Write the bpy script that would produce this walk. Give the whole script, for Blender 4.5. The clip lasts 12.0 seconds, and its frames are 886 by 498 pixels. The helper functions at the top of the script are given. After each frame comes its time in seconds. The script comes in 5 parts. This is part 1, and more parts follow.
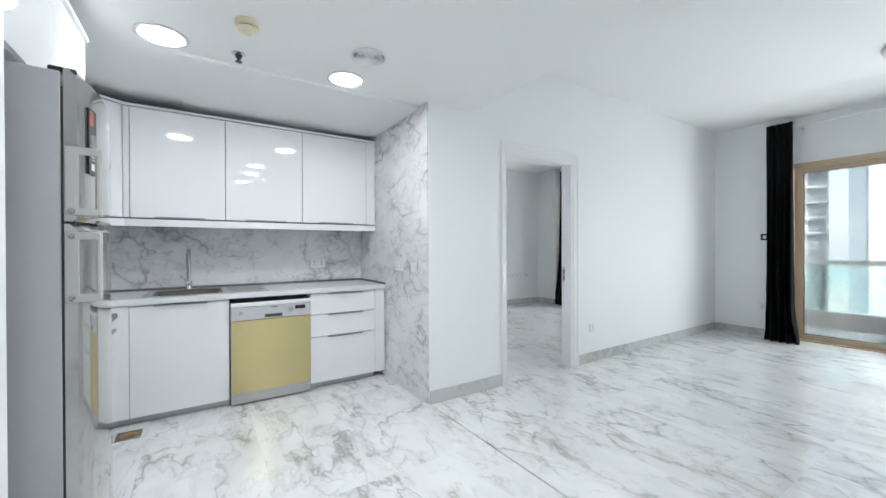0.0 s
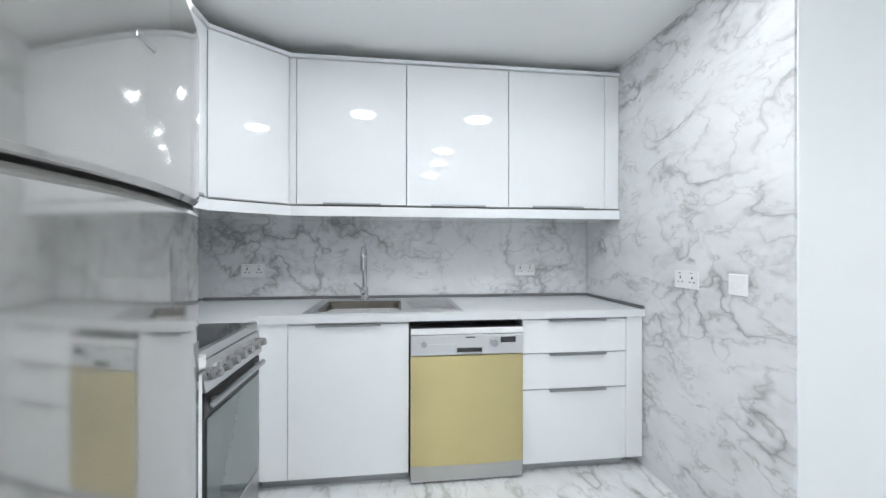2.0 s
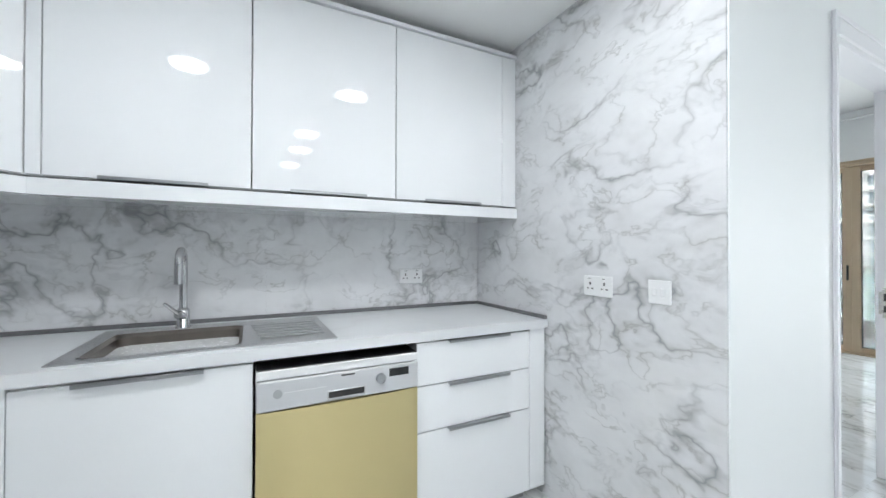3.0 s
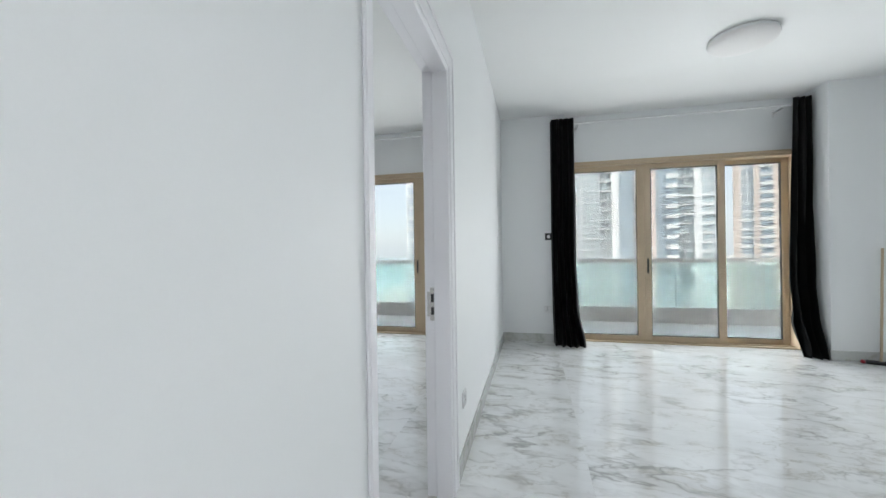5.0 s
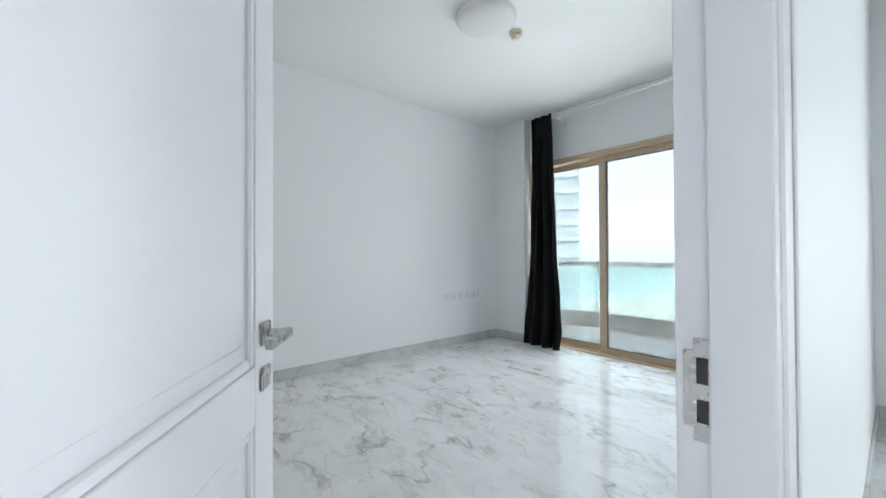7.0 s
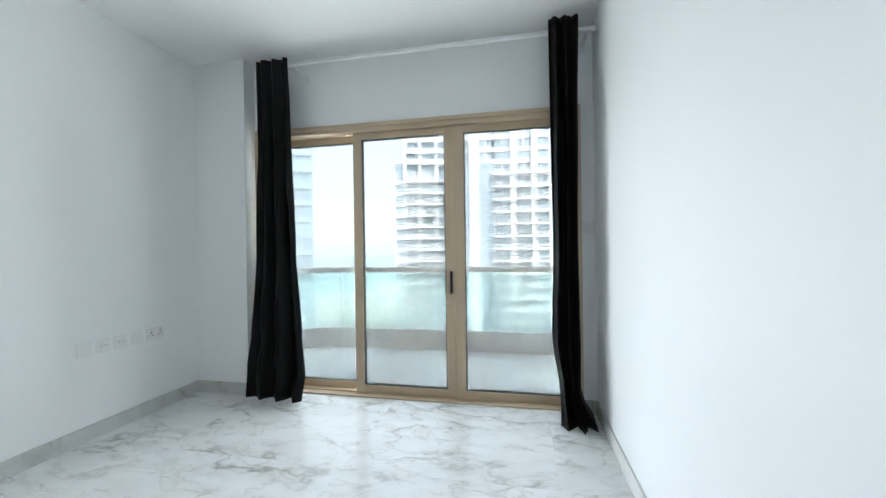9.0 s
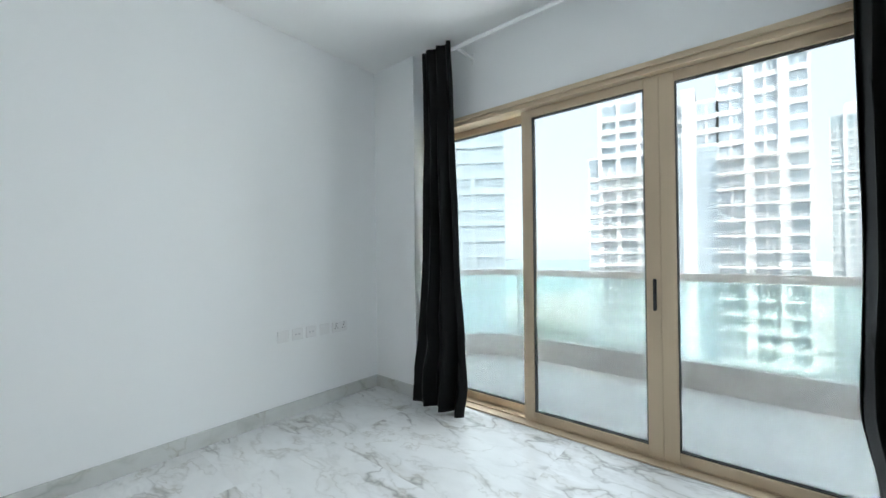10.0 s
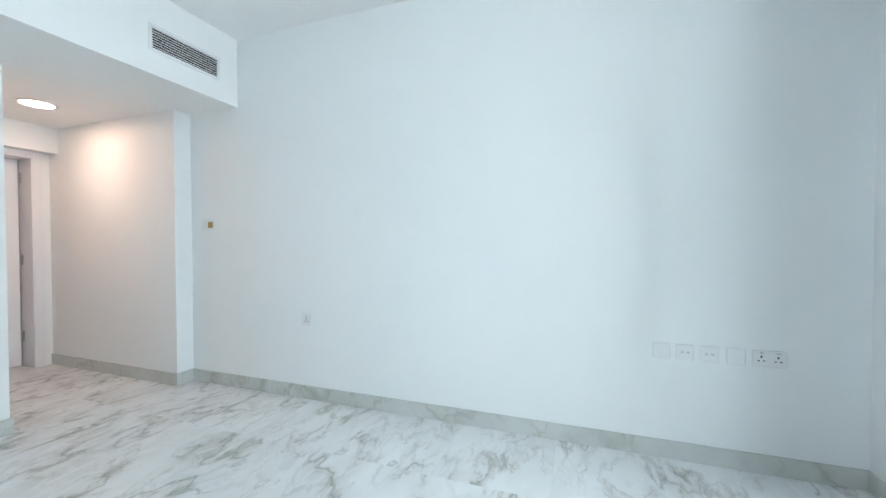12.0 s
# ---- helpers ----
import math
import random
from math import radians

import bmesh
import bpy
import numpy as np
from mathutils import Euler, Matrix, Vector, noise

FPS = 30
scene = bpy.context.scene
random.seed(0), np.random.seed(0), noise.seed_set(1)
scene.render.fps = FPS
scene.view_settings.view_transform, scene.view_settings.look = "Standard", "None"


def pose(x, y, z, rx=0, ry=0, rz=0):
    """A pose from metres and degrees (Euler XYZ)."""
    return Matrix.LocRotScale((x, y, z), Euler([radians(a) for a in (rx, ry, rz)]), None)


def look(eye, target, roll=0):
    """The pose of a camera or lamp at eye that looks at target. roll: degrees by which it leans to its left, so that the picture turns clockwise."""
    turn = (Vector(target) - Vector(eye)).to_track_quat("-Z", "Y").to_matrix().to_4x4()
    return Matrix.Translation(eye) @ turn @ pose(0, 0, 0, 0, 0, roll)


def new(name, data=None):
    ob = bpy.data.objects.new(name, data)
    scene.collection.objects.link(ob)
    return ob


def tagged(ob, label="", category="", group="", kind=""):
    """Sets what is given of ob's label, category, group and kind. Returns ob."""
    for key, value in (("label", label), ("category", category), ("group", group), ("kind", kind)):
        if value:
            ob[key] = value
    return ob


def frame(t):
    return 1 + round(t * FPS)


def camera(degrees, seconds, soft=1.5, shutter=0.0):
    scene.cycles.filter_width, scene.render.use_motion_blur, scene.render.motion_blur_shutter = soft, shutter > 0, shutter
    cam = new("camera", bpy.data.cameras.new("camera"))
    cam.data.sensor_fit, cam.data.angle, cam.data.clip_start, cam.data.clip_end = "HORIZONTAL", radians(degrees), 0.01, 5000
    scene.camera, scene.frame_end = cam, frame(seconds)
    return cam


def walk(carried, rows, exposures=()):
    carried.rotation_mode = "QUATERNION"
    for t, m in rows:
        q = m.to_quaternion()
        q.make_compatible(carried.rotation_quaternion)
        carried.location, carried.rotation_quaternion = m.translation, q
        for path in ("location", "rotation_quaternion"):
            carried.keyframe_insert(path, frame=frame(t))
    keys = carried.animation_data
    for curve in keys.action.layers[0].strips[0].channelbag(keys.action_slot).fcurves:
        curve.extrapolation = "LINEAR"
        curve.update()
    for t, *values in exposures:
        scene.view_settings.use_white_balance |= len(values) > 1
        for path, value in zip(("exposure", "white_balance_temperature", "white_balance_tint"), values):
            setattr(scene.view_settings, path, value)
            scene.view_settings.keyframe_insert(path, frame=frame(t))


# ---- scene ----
cam = camera(99.1, 12.0)
PATH = [
    (0, (2.526, -1.497, 1.222), (0.845, -0.414, 1.213), -0.2),
    (0.5, (2.197, -1.39, 1.214), (0.278, -0.825, 1.21), -0.2),
    (1, (1.827, -1.354, 1.21), (-0.144, -1.016, 1.205), 0.0),
    (1.5, (1.493, -1.362, 1.218), (-0.481, -1.044, 1.212), 0.0),
    (2, (1.142, -1.368, 1.2), (-0.844, -1.128, 1.202), 0.1),
    (2.5, (0.848, -1.386, 1.206), (-1.116, -1.004, 1.194), 0.2),
    (3, (0.638, -1.316, 1.203), (-1.145, -0.411, 1.218), 0.1),
    (3.5, (0.546, -1.095, 1.209), (-0.896, 0.292, 1.222), -0.4),
    (3.7, (0.505, -0.959, 1.197), (-0.76, 0.59, 1.234), -0.0),
    (5.3, (0.389, 0.093, 1.203), (-0.039, 2.046, 1.2), -0.9),
    (5.5, (0.388, 0.209, 1.217), (-0.115, 2.145, 1.21), -0.9),
    (6, (0.344, 0.478, 1.207), (-0.634, 2.223, 1.208), -0.9),
    (6.5, (0.272, 0.723, 1.16), (-1.173, 2.105, 1.182), -0.4),
    (6.7, (0.23, 0.849, 1.14), (-1.338, 2.091, 1.167), -0.2),
    (8.3, (-0.612, 1.552, 1.24), (-1.382, 3.398, 1.221), -0.7),
    (8.5, (-0.65, 1.709, 1.226), (-1.225, 3.625, 1.214), -0.7),
    (9, (-0.67, 2.074, 1.241), (-1.067, 4.034, 1.235), -0.8),
    (9.5, (-0.744, 2.339, 1.254), (-1.529, 4.178, 1.254), -0.8),
    (10, (-0.753, 2.635, 1.215), (-2.035, 4.17, 1.235), -0.6),
    (10.5, (-0.773, 2.937, 1.201), (-2.453, 4.021, 1.22), -0.5),
    (11, (-0.821, 3.25, 1.181), (-2.752, 3.771, 1.199), -0.2),
    (11.5, (-0.934, 3.517, 1.238), (-2.932, 3.427, 1.207), -0.2),
    (12, (-1.067, 3.572, 1.215), (-2.953, 2.906, 1.179), -0.1),
]
walk(cam, [(t, look(eye, target, roll)) for t, eye, target, roll in PATH], [
    (0.0, 6.66, 6500, 10), (1.2, 6.85, 6500, 10), (2.8, 6.85, 6500, 10), (3.5, 6.7, 6500, 10), (5.3, 6.42, 6650, 11), (6.0, 6.5, 6650, 11),
    (6.6, 6.85, 6500, 10), (8.3, 6.85, 6350, 8), (9.5, 6.9, 6350, 8), (10.5, 6.8, 6450, 7), (11.5, 7.3, 6500, 6), (12.0, 7.35, 6050, 4)])

# ---- world, sun, lights ----
world = bpy.data.worlds.new("sky")
scene.world = world
world.use_nodes = True
wn = world.node_tree
sky = wn.nodes.new("ShaderNodeTexSky")
sky.sky_type = "NISHITA"
sky.sun_disc = False
sky.sun_elevation, sky.sun_rotation = radians(48.7), radians(137)
sky.dust_density = 1.5
wn.nodes["Background"].inputs["Strength"].default_value = 0.05
haze = wn.nodes.new("ShaderNodeMix")
haze.data_type = "RGBA"
haze.inputs["Factor"].default_value = 0.7
haze.inputs["B"].default_value = (8.0, 8.5, 8.9, 1)
wn.links.new(sky.outputs[0], haze.inputs["A"])
wn.links.new(haze.outputs["Result"], wn.nodes["Background"].inputs["Color"])


def lamp(name, kind, m, energy, color, **settings):
    data = bpy.data.lights.new(name, kind)
    data.energy, data.color = energy, color
    if kind == "AREA":
        data.shape, data.size, data.size_y = settings["shape"], settings["size"], settings["size_y"]
        data.spread = settings.get("spread", math.pi)
    if kind == "SUN":
        data.angle = settings["angle"]
    ob = new(name, data)
    ob.matrix_world = m
    return ob


lamp("sun", "SUN", look((42, -45, 70), (0, 0, 0)), 1.3, (1.0, 0.95, 0.88), angle=radians(10))
KITCHEN_WATTS, PASSAGE_WATTS, LIVING_WATTS, BEDROOM_WATTS = 0.067, 0.042, 1.0, 0.78
# the sky's light through the two window openings
lamp("living_window_light", "AREA", look((2.25, 5.29, 1.16), (2.25, 0, 1.16)), LIVING_WATTS, (0.93, 0.98, 1.0), shape="RECTANGLE", size=1.8, size_y=2.1)
lamp("bedroom_window_light", "AREA", look((-1.95, 5.29, 1.16), (-1.95, 0, 1.16)), BEDROOM_WATTS, (0.93, 0.98, 1.0), shape="RECTANGLE", size=1.8, size_y=2.1)


# ---- materials ----
def shader(name):
    m = bpy.data.materials.new(name)
    m.use_nodes = True
    t = m.node_tree
    return m, t, t.nodes["Principled BSDF"], t.nodes, t.links


def place(t, scale=(1, 1, 1), turn=(0, 0, 0), scatter=0.0):
    """World place as texture vector, shifted by object when scatter is given."""
    geo = t.nodes.new("ShaderNodeNewGeometry")
    out = geo.outputs["Position"]
    if scatter:
        info = t.nodes.new("ShaderNodeObjectInfo")
        white = t.nodes.new("ShaderNodeTexWhiteNoise")
        white.noise_dimensions = "1D"
        t.links.new(info.outputs["Random"], white.inputs["W"])
        mul = t.nodes.new("ShaderNodeVectorMath")
        mul.operation = "MULTIPLY_ADD"
        mul.inputs[1].default_value = (scatter,) * 3
        t.links.new(white.outputs["Color"], mul.inputs[0])
        t.links.new(out, mul.inputs[2])
        out = mul.outputs[0]
    mp = t.nodes.new("ShaderNodeMapping")
    mp.inputs["Scale"].default_value = scale
    mp.inputs["Rotation"].default_value = [radians(a) for a in turn]
    t.links.new(out, mp.inputs["Vector"])
    return mp.outputs[0]


def noise_tex(t, vec, scale, detail=4.0, rough=0.55, distort=0.0):
    n = t.nodes.new("ShaderNodeTexNoise")
    n.inputs["Scale"].default_value = scale
    n.inputs["Detail"].default_value = detail
    n.inputs["Roughness"].default_value = rough
    n.inputs["Distortion"].default_value = distort
    t.links.new(vec, n.inputs["Vector"])
    return n


def ramp(t, fac, stops):
    r = t.nodes.new("ShaderNodeValToRGB")
    e = r.color_ramp.elements
    while len(e) < len(stops):
        e.new(0.5)
    for el, (p, c) in zip(e, stops):
        el.position, el.color = p, (*c, 1)
    t.links.new(fac, r.inputs["Fac"])
    return r.outputs["Color"]


def mix(t, fac, a, b, blend="MIX"):
    m = t.nodes.new("ShaderNodeMix")
    m.data_type, m.blend_type = "RGBA", blend
    for sock, v in ((m.inputs["Factor"], fac), (m.inputs["A"], a), (m.inputs["B"], b)):
        if isinstance(v, bpy.types.NodeSocket):
            t.links.new(v, sock)
        else:
            sock.default_value = v if not isinstance(v, tuple) else (*v, 1)
    return m.outputs["Result"]


def bump(t, p, height, strength, distance=0.01):
    b = t.nodes.new("ShaderNodeBump")
    b.inputs["Strength"].default_value, b.inputs["Distance"].default_value = strength, distance
    t.links.new(height, b.inputs["Height"])
    t.links.new(b.outputs[0], p.inputs["Normal"])


def plain(name, color, rough=0.5, metal=0.0, vary=0.06, scale=3.0, grain=60.0, relief=0.0, stretch=(1, 1, 1), coat=0.0, spec=0.5):
    """Surface of one colour with soft patches, fine grain and a little relief."""
    m, t, p, N, L = shader(name)
    vec = place(t, stretch)
    big, small = noise_tex(t, vec, scale, 3), noise_tex(t, vec, grain, 5)
    dark = tuple(c * (1 - vary) for c in color)
    lite = tuple(min(1, c * (1 + vary * 0.6)) for c in color)
    col = ramp(t, big.outputs["Fac"], [(0.3, dark), (0.7, lite)])
    col = mix(t, 0.35, col, ramp(t, small.outputs["Fac"], [(0.35, dark), (0.65, lite)]))
    L.new(col, p.inputs["Base Color"])
    p.inputs["Metallic"].default_value = metal
    p.inputs["Specular IOR Level"].default_value = spec
    p.inputs["Coat Weight"].default_value = coat
    p.inputs["Coat Roughness"].default_value = 0.03
    rr = ramp(t, small.outputs["Fac"], [(0.3, (rough * 0.85,) * 3), (0.7, (min(1, rough * 1.15),) * 3)])
    L.new(rr, p.inputs["Roughness"])
    if relief:
        bump(t, p, small.outputs["Fac"], relief, 0.004)
    return m


def brushed(name, color, rough):
    """Smooth satin metal with faint soft clouds and an even gloss."""
    m, t, p, N, L = shader(name)
    cloud = noise_tex(t, place(t), 3.0, 2)
    L.new(ramp(t, cloud.outputs["Fac"], [(0.3, tuple(c * 0.97 for c in color)), (0.7, color)]), p.inputs["Base Color"])
    p.inputs["Metallic"].default_value, p.inputs["Roughness"].default_value = 1.0, rough
    p.inputs["Anisotropic"].default_value, p.inputs["Anisotropic Rotation"].default_value = 0.85, 0.25
    return m


def marble(name, base, vein, rough, turn, stretch, scatter, olive=(0.36, 0.35, 0.28), size=1.0, amount=1.0):
    """Polished white marble porcelain: broken flowing veins with soft smudges beside them, cloudy patches."""
    m, t, p, N, L = shader(name)
    vec = place(t, stretch, turn, scatter)
    warp = noise_tex(t, vec, 1.5 * size, 4, 0.55)
    add = t.nodes.new("ShaderNodeVectorMath")
    add.operation = "MULTIPLY_ADD"
    add.inputs[1].default_value = (0.55 / size,) * 3
    L.new(warp.outputs["Color"], add.inputs[0])
    L.new(vec, add.inputs[2])

    def ridge(scale, detail, rough_):
        """Distance from the middle level of a noise, which runs along flowing lines."""
        n = noise_tex(t, add.outputs[0], scale * size, detail, rough_)
        sub, ab = N.new("ShaderNodeMath"), N.new("ShaderNodeMath")
        sub.operation, ab.operation = "SUBTRACT", "ABSOLUTE"
        sub.inputs[1].default_value = 0.5
        L.new(n.outputs["Fac"], sub.inputs[0])
        L.new(sub.outputs[0], ab.inputs[0])
        return ab.outputs[0]

    def line(dist, width, soft):
        return ramp(t, dist, [(0.0, (1, 1, 1)), (width, (0.45, 0.45, 0.45)), (soft, (0, 0, 0))])

    def times(a, b):
        return mix(t, 1.0, a, b, "MULTIPLY")

    where = noise_tex(t, vec, 1.25 * size, 3)
    where2 = noise_tex(t, vec, 3.3 * size, 3)
    mask = ramp(t, where.outputs["Fac"], [(0.40, (0.06,) * 3), (0.58, (1,) * 3)])
    mask2 = ramp(t, where2.outputs["Fac"], [(0.42, (0.0,) * 3), (0.60, (1,) * 3)])
    main, second = ridge(1.5, 4, 0.5), ridge(3.4, 4, 0.55)
    bold = times(line(main, 0.008, 0.024), mask)
    halo = times(line(main, 0.035, 0.11), times(mask, mask2))
    fine = times(line(second, 0.008, 0.022), mask2)
    smear = times(line(second, 0.03, 0.07), mask)
    cloud = noise_tex(t, vec, 2.0 * size, 6, 0.6)
    ground = ramp(t, cloud.outputs["Fac"], [(0.3, tuple(c * 0.88 for c in base)), (0.62, base)])
    tint = ramp(t, where2.outputs["Fac"], [(0.35, vein), (0.65, olive)])
    ground = mix(t, times(halo, (0.62 * amount,) * 3), ground, tint)
    ground = mix(t, times(smear, (0.26 * amount,) * 3), ground, tint)
    col = mix(t, times(bold, (0.85 * amount,) * 3), ground, vein)
    col = mix(t, times(fine, (0.55 * amount,) * 3), col, tint)
    L.new(col, p.inputs["Base Color"])
    grain = noise_tex(t, vec, 40, 3)
    L.new(ramp(t, grain.outputs["Fac"], [(0.3, (rough * 0.95,) * 3), (0.7, (rough * 1.06,) * 3)]), p.inputs["Roughness"])
    bump(t, p, cloud.outputs["Fac"], 0.015, 0.01)
    return m


def pane(name, tint, gloss=0.9):
    """Glass that is see-through by its tint, with a Fresnel reflection."""
    m, t, p, N, L = shader(name)
    N.remove(p)
    clear, shine, both = N.new("ShaderNodeBsdfTransparent"), N.new("ShaderNodeBsdfGlossy"), N.new("ShaderNodeMixShader")
    edge, rise, fres = N.new("ShaderNodeLayerWeight"), N.new("ShaderNodeMath"), N.new("ShaderNodeMath")
    edge.inputs["Blend"].default_value = 0.5
    rise.operation, fres.operation = "POWER", "MULTIPLY_ADD"
    rise.inputs[1].default_value = 4.0
    fres.inputs[1].default_value, fres.inputs[2].default_value = 0.06, 0.002
    L.new(edge.outputs["Facing"], rise.inputs[0])
    L.new(rise.outputs[0], fres.inputs[0])
    clear.inputs["Color"].default_value = (*tint, 1)
    shine.inputs["Color"].default_value = (gloss, gloss, gloss, 1)
    shine.inputs["Roughness"].default_value = 0.04
    L.new(fres.outputs[0], both.inputs["Fac"])
    L.new(clear.outputs[0], both.inputs[1])
    L.new(shine.outputs[0], both.inputs[2])
    L.new(both.outputs[0], N["Material Output"].inputs["Surface"])
    return m


def glow(name, color, strength):
    m, t, p, N, L = shader(name)
    p.inputs["Base Color"].default_value = (0.9, 0.9, 0.9, 1)
    p.inputs["Emission Color"].default_value = (*color, 1)
    p.inputs["Emission Strength"].default_value = strength
    return m


PAINT = plain("white_wall_paint", (0.83, 0.85, 0.86), 0.55, vary=0.015, scale=0.8, grain=220, relief=0.04)
CEILING = plain("white_ceiling_paint", (0.85, 0.86, 0.86), 0.75, vary=0.015, scale=0.7, grain=200, relief=0.03)
TRIM = plain("satin_white_paint", (0.80, 0.80, 0.83), 0.42, vary=0.006, grain=700)
GLOSS = plain("white_gloss_lacquer", (0.86, 0.88, 0.90), 0.03, vary=0.01, scale=1.0, coat=0.6)
FLOOR = marble("floor_marble_tile", (0.80, 0.82, 0.83), (0.27, 0.28, 0.28), 0.065, (0, 0, 13), (0.8, 1.5, 1), 40.0, olive=(0.40, 0.385, 0.34), size=1.3, amount=0.85)
WALLTILE = marble("wall_marble_tile", (0.76, 0.77, 0.79), (0.25, 0.26, 0.28), 0.16, (0, 28, 0), (0.85, 1.0, 1.35), 0.0, olive=(0.31, 0.31, 0.30), size=1.45, amount=0.92)
SKIRT = marble("baseboard_marble", (0.60, 0.62, 0.61), (0.38, 0.40, 0.38), 0.18, (0, 0, 20), (1, 1, 1), 0.0)
WORKTOP = marble("worktop_laminate", (0.78, 0.80, 0.82), (0.60, 0.61, 0.62), 0.3, (0, 0, 70), (0.8, 0.5, 1), 0.0, olive=(0.66, 0.66, 0.66), size=0.6, amount=0.3)
GROUT = plain("pale_grout", (0.60, 0.61, 0.60), 0.8, vary=0.08)
STEEL = plain("brushed_steel", (0.55, 0.55, 0.56), 0.30, 1.0, vary=0.08, stretch=(1, 1, 14), grain=160)
FRIDGE = plain("silver_fridge_paint", (0.48, 0.47, 0.46), 0.09, 0.8, vary=0.03, stretch=(1, 1, 10), grain=180, coat=0.4)
FRIDGESIDE = plain("grey_fridge_side", (0.42, 0.43, 0.45), 0.38, 0.1, vary=0.03)
SILVER = plain("silver_plastic", (0.58, 0.59, 0.61), 0.36, 0.15, vary=0.01)
HANDLEGREY = plain("silver_handle_paint", (0.42, 0.415, 0.41), 0.42, 0.1, vary=0.01)
KNOB = plain("dark_steel_knob", (0.30, 0.30, 0.30), 0.3, 0.7, vary=0.03)
# much darker than STEEL: the shade inside the bowl is in this colour
SHADEDBASIN = plain("brushed_shaded_basin_steel", (0.22, 0.195, 0.175), 0.34, 1.0, vary=0.06, stretch=(1, 10, 1), grain=120)
ALU = plain("brushed_aluminium", (0.42, 0.43, 0.45), 0.32, 1.0, vary=0.05, stretch=(8, 1, 1))
DARKALU = plain("dark_brushed_strip", (0.24, 0.24, 0.25), 0.35, 0.8, vary=0.05, stretch=(8, 8, 1))
CHROME = plain("chrome", (0.62, 0.62, 0.63), 0.08, 1.0, vary=0.02)
GOLD = brushed("brushed_gold_steel", (0.64, 0.54, 0.29), 0.28)
BLACK = plain("black_plastic", (0.012, 0.012, 0.013), 0.35, vary=0.2)
HOB = plain("black_hob_glass", (0.012, 0.013, 0.014), 0.05, vary=0.1, coat=0.5)
OVENGLASS = plain("dark_oven_glass", (0.10, 0.12, 0.12), 0.06, vary=0.05, coat=0.6)
BRONZE = plain("champagne_window_frame", (0.55, 0.44, 0.31), 0.45, 0.12, vary=0.04, grain=150)
CURTAIN = plain("black_curtain_cloth", (0.0022, 0.003, 0.0034), 0.55, vary=0.25, scale=8, grain=240, relief=0.08, spec=0.17)
PLATE = plain("white_plate_plastic", (0.82, 0.83, 0.84), 0.25, vary=0.01)
# near-black colour for the shade inside holes and recesses, and for dark print
HOLE = plain("slot_shade_and_print", (0.03, 0.03, 0.03), 0.6)
CREAM = plain("yellowed_plastic", (0.74, 0.66, 0.48), 0.35, vary=0.05)
DRAIN = plain("worn_bronze_drain", (0.20, 0.175, 0.15), 0.45, 0.5, vary=0.2, scale=40)
BRASS = plain("dull_brass", (0.42, 0.29, 0.13), 0.35, 0.6, vary=0.1)
NICKEL = plain("satin_nickel", (0.52, 0.51, 0.49), 0.28, 1.0, vary=0.05)
OPAL = plain("opal_lamp_cover", (0.80, 0.79, 0.79), 0.35, vary=0.01)
LED = glow("lit_led_panel", (1.0, 0.99, 0.99), 0.17)
LEDWARM = glow("lit_warm_panel", (1.0, 0.80, 0.64), 0.1)
# dark tint stands in for a dimmer outdoors, level with the rooms
GLASS = pane("view_dimming_glass", (0.161, 0.167, 0.169))
RAILGLASS = pane("balcony_glass", (0.88, 0.96, 0.95), 0.6)
BALCONY = plain("balcony_stone", (0.82, 0.77, 0.73), 0.6, vary=0.05, grain=60, relief=0.05)
BALCONYTILE = plain("balcony_tile", (0.90, 0.87, 0.84), 0.5, vary=0.05, grain=80)
FLYER = plain("black_leaflet_paper", (0.02, 0.02, 0.022), 0.35, vary=0.1)
FOODPRINT = plain("orange_food_print", (0.40, 0.11, 0.04), 0.4, vary=0.6, scale=30)
PAPER = plain("white_print", (0.8, 0.8, 0.78), 0.5)
RED = plain("red_plastic", (0.28, 0.02, 0.03), 0.4)
WOODSTICK = plain("pale_wood_handle", (0.50, 0.40, 0.28), 0.5, stretch=(1, 1, 0.1))
CONCRETE = plain("white_tower_paint", (0.86, 0.85, 0.84), 0.7, vary=0.04, scale=0.1, grain=0.8)
GREYWALL = plain("grey_tower_paint", (0.46, 0.53, 0.56), 0.7, vary=0.05, scale=0.1, grain=0.8)
SANDWALL = plain("beige_tower_paint", (0.76, 0.63, 0.56), 0.7, vary=0.05, scale=0.1, grain=0.8)
TEAL = plain("blue_tower_glass", (0.42, 0.49, 0.54), 0.25, 0.1, vary=0.3, scale=0.12, grain=0.5)
# paler than TEAL: distance haze is put into the glass colour
HAZEGLASS = plain("haze_pale_tower_glass", (0.46, 0.54, 0.56), 0.25, 0.05, vary=0.3, scale=0.12, grain=0.5)
SAND = plain("sandy_ground", (0.62, 0.60, 0.55), 0.9, vary=0.35, scale=0.012, grain=0.15)
ASPHALT = plain("grey_road", (0.16, 0.16, 0.16), 0.85, vary=0.15, scale=0.1)
SEA = plain("turquoise_sea", (0.40, 0.51, 0.51), 0.4, vary=0.2, scale=0.004, grain=0.05)
LAWN = plain("pale_green_ground", (0.42, 0.45, 0.40), 0.9, vary=0.4, scale=0.02, grain=0.3)


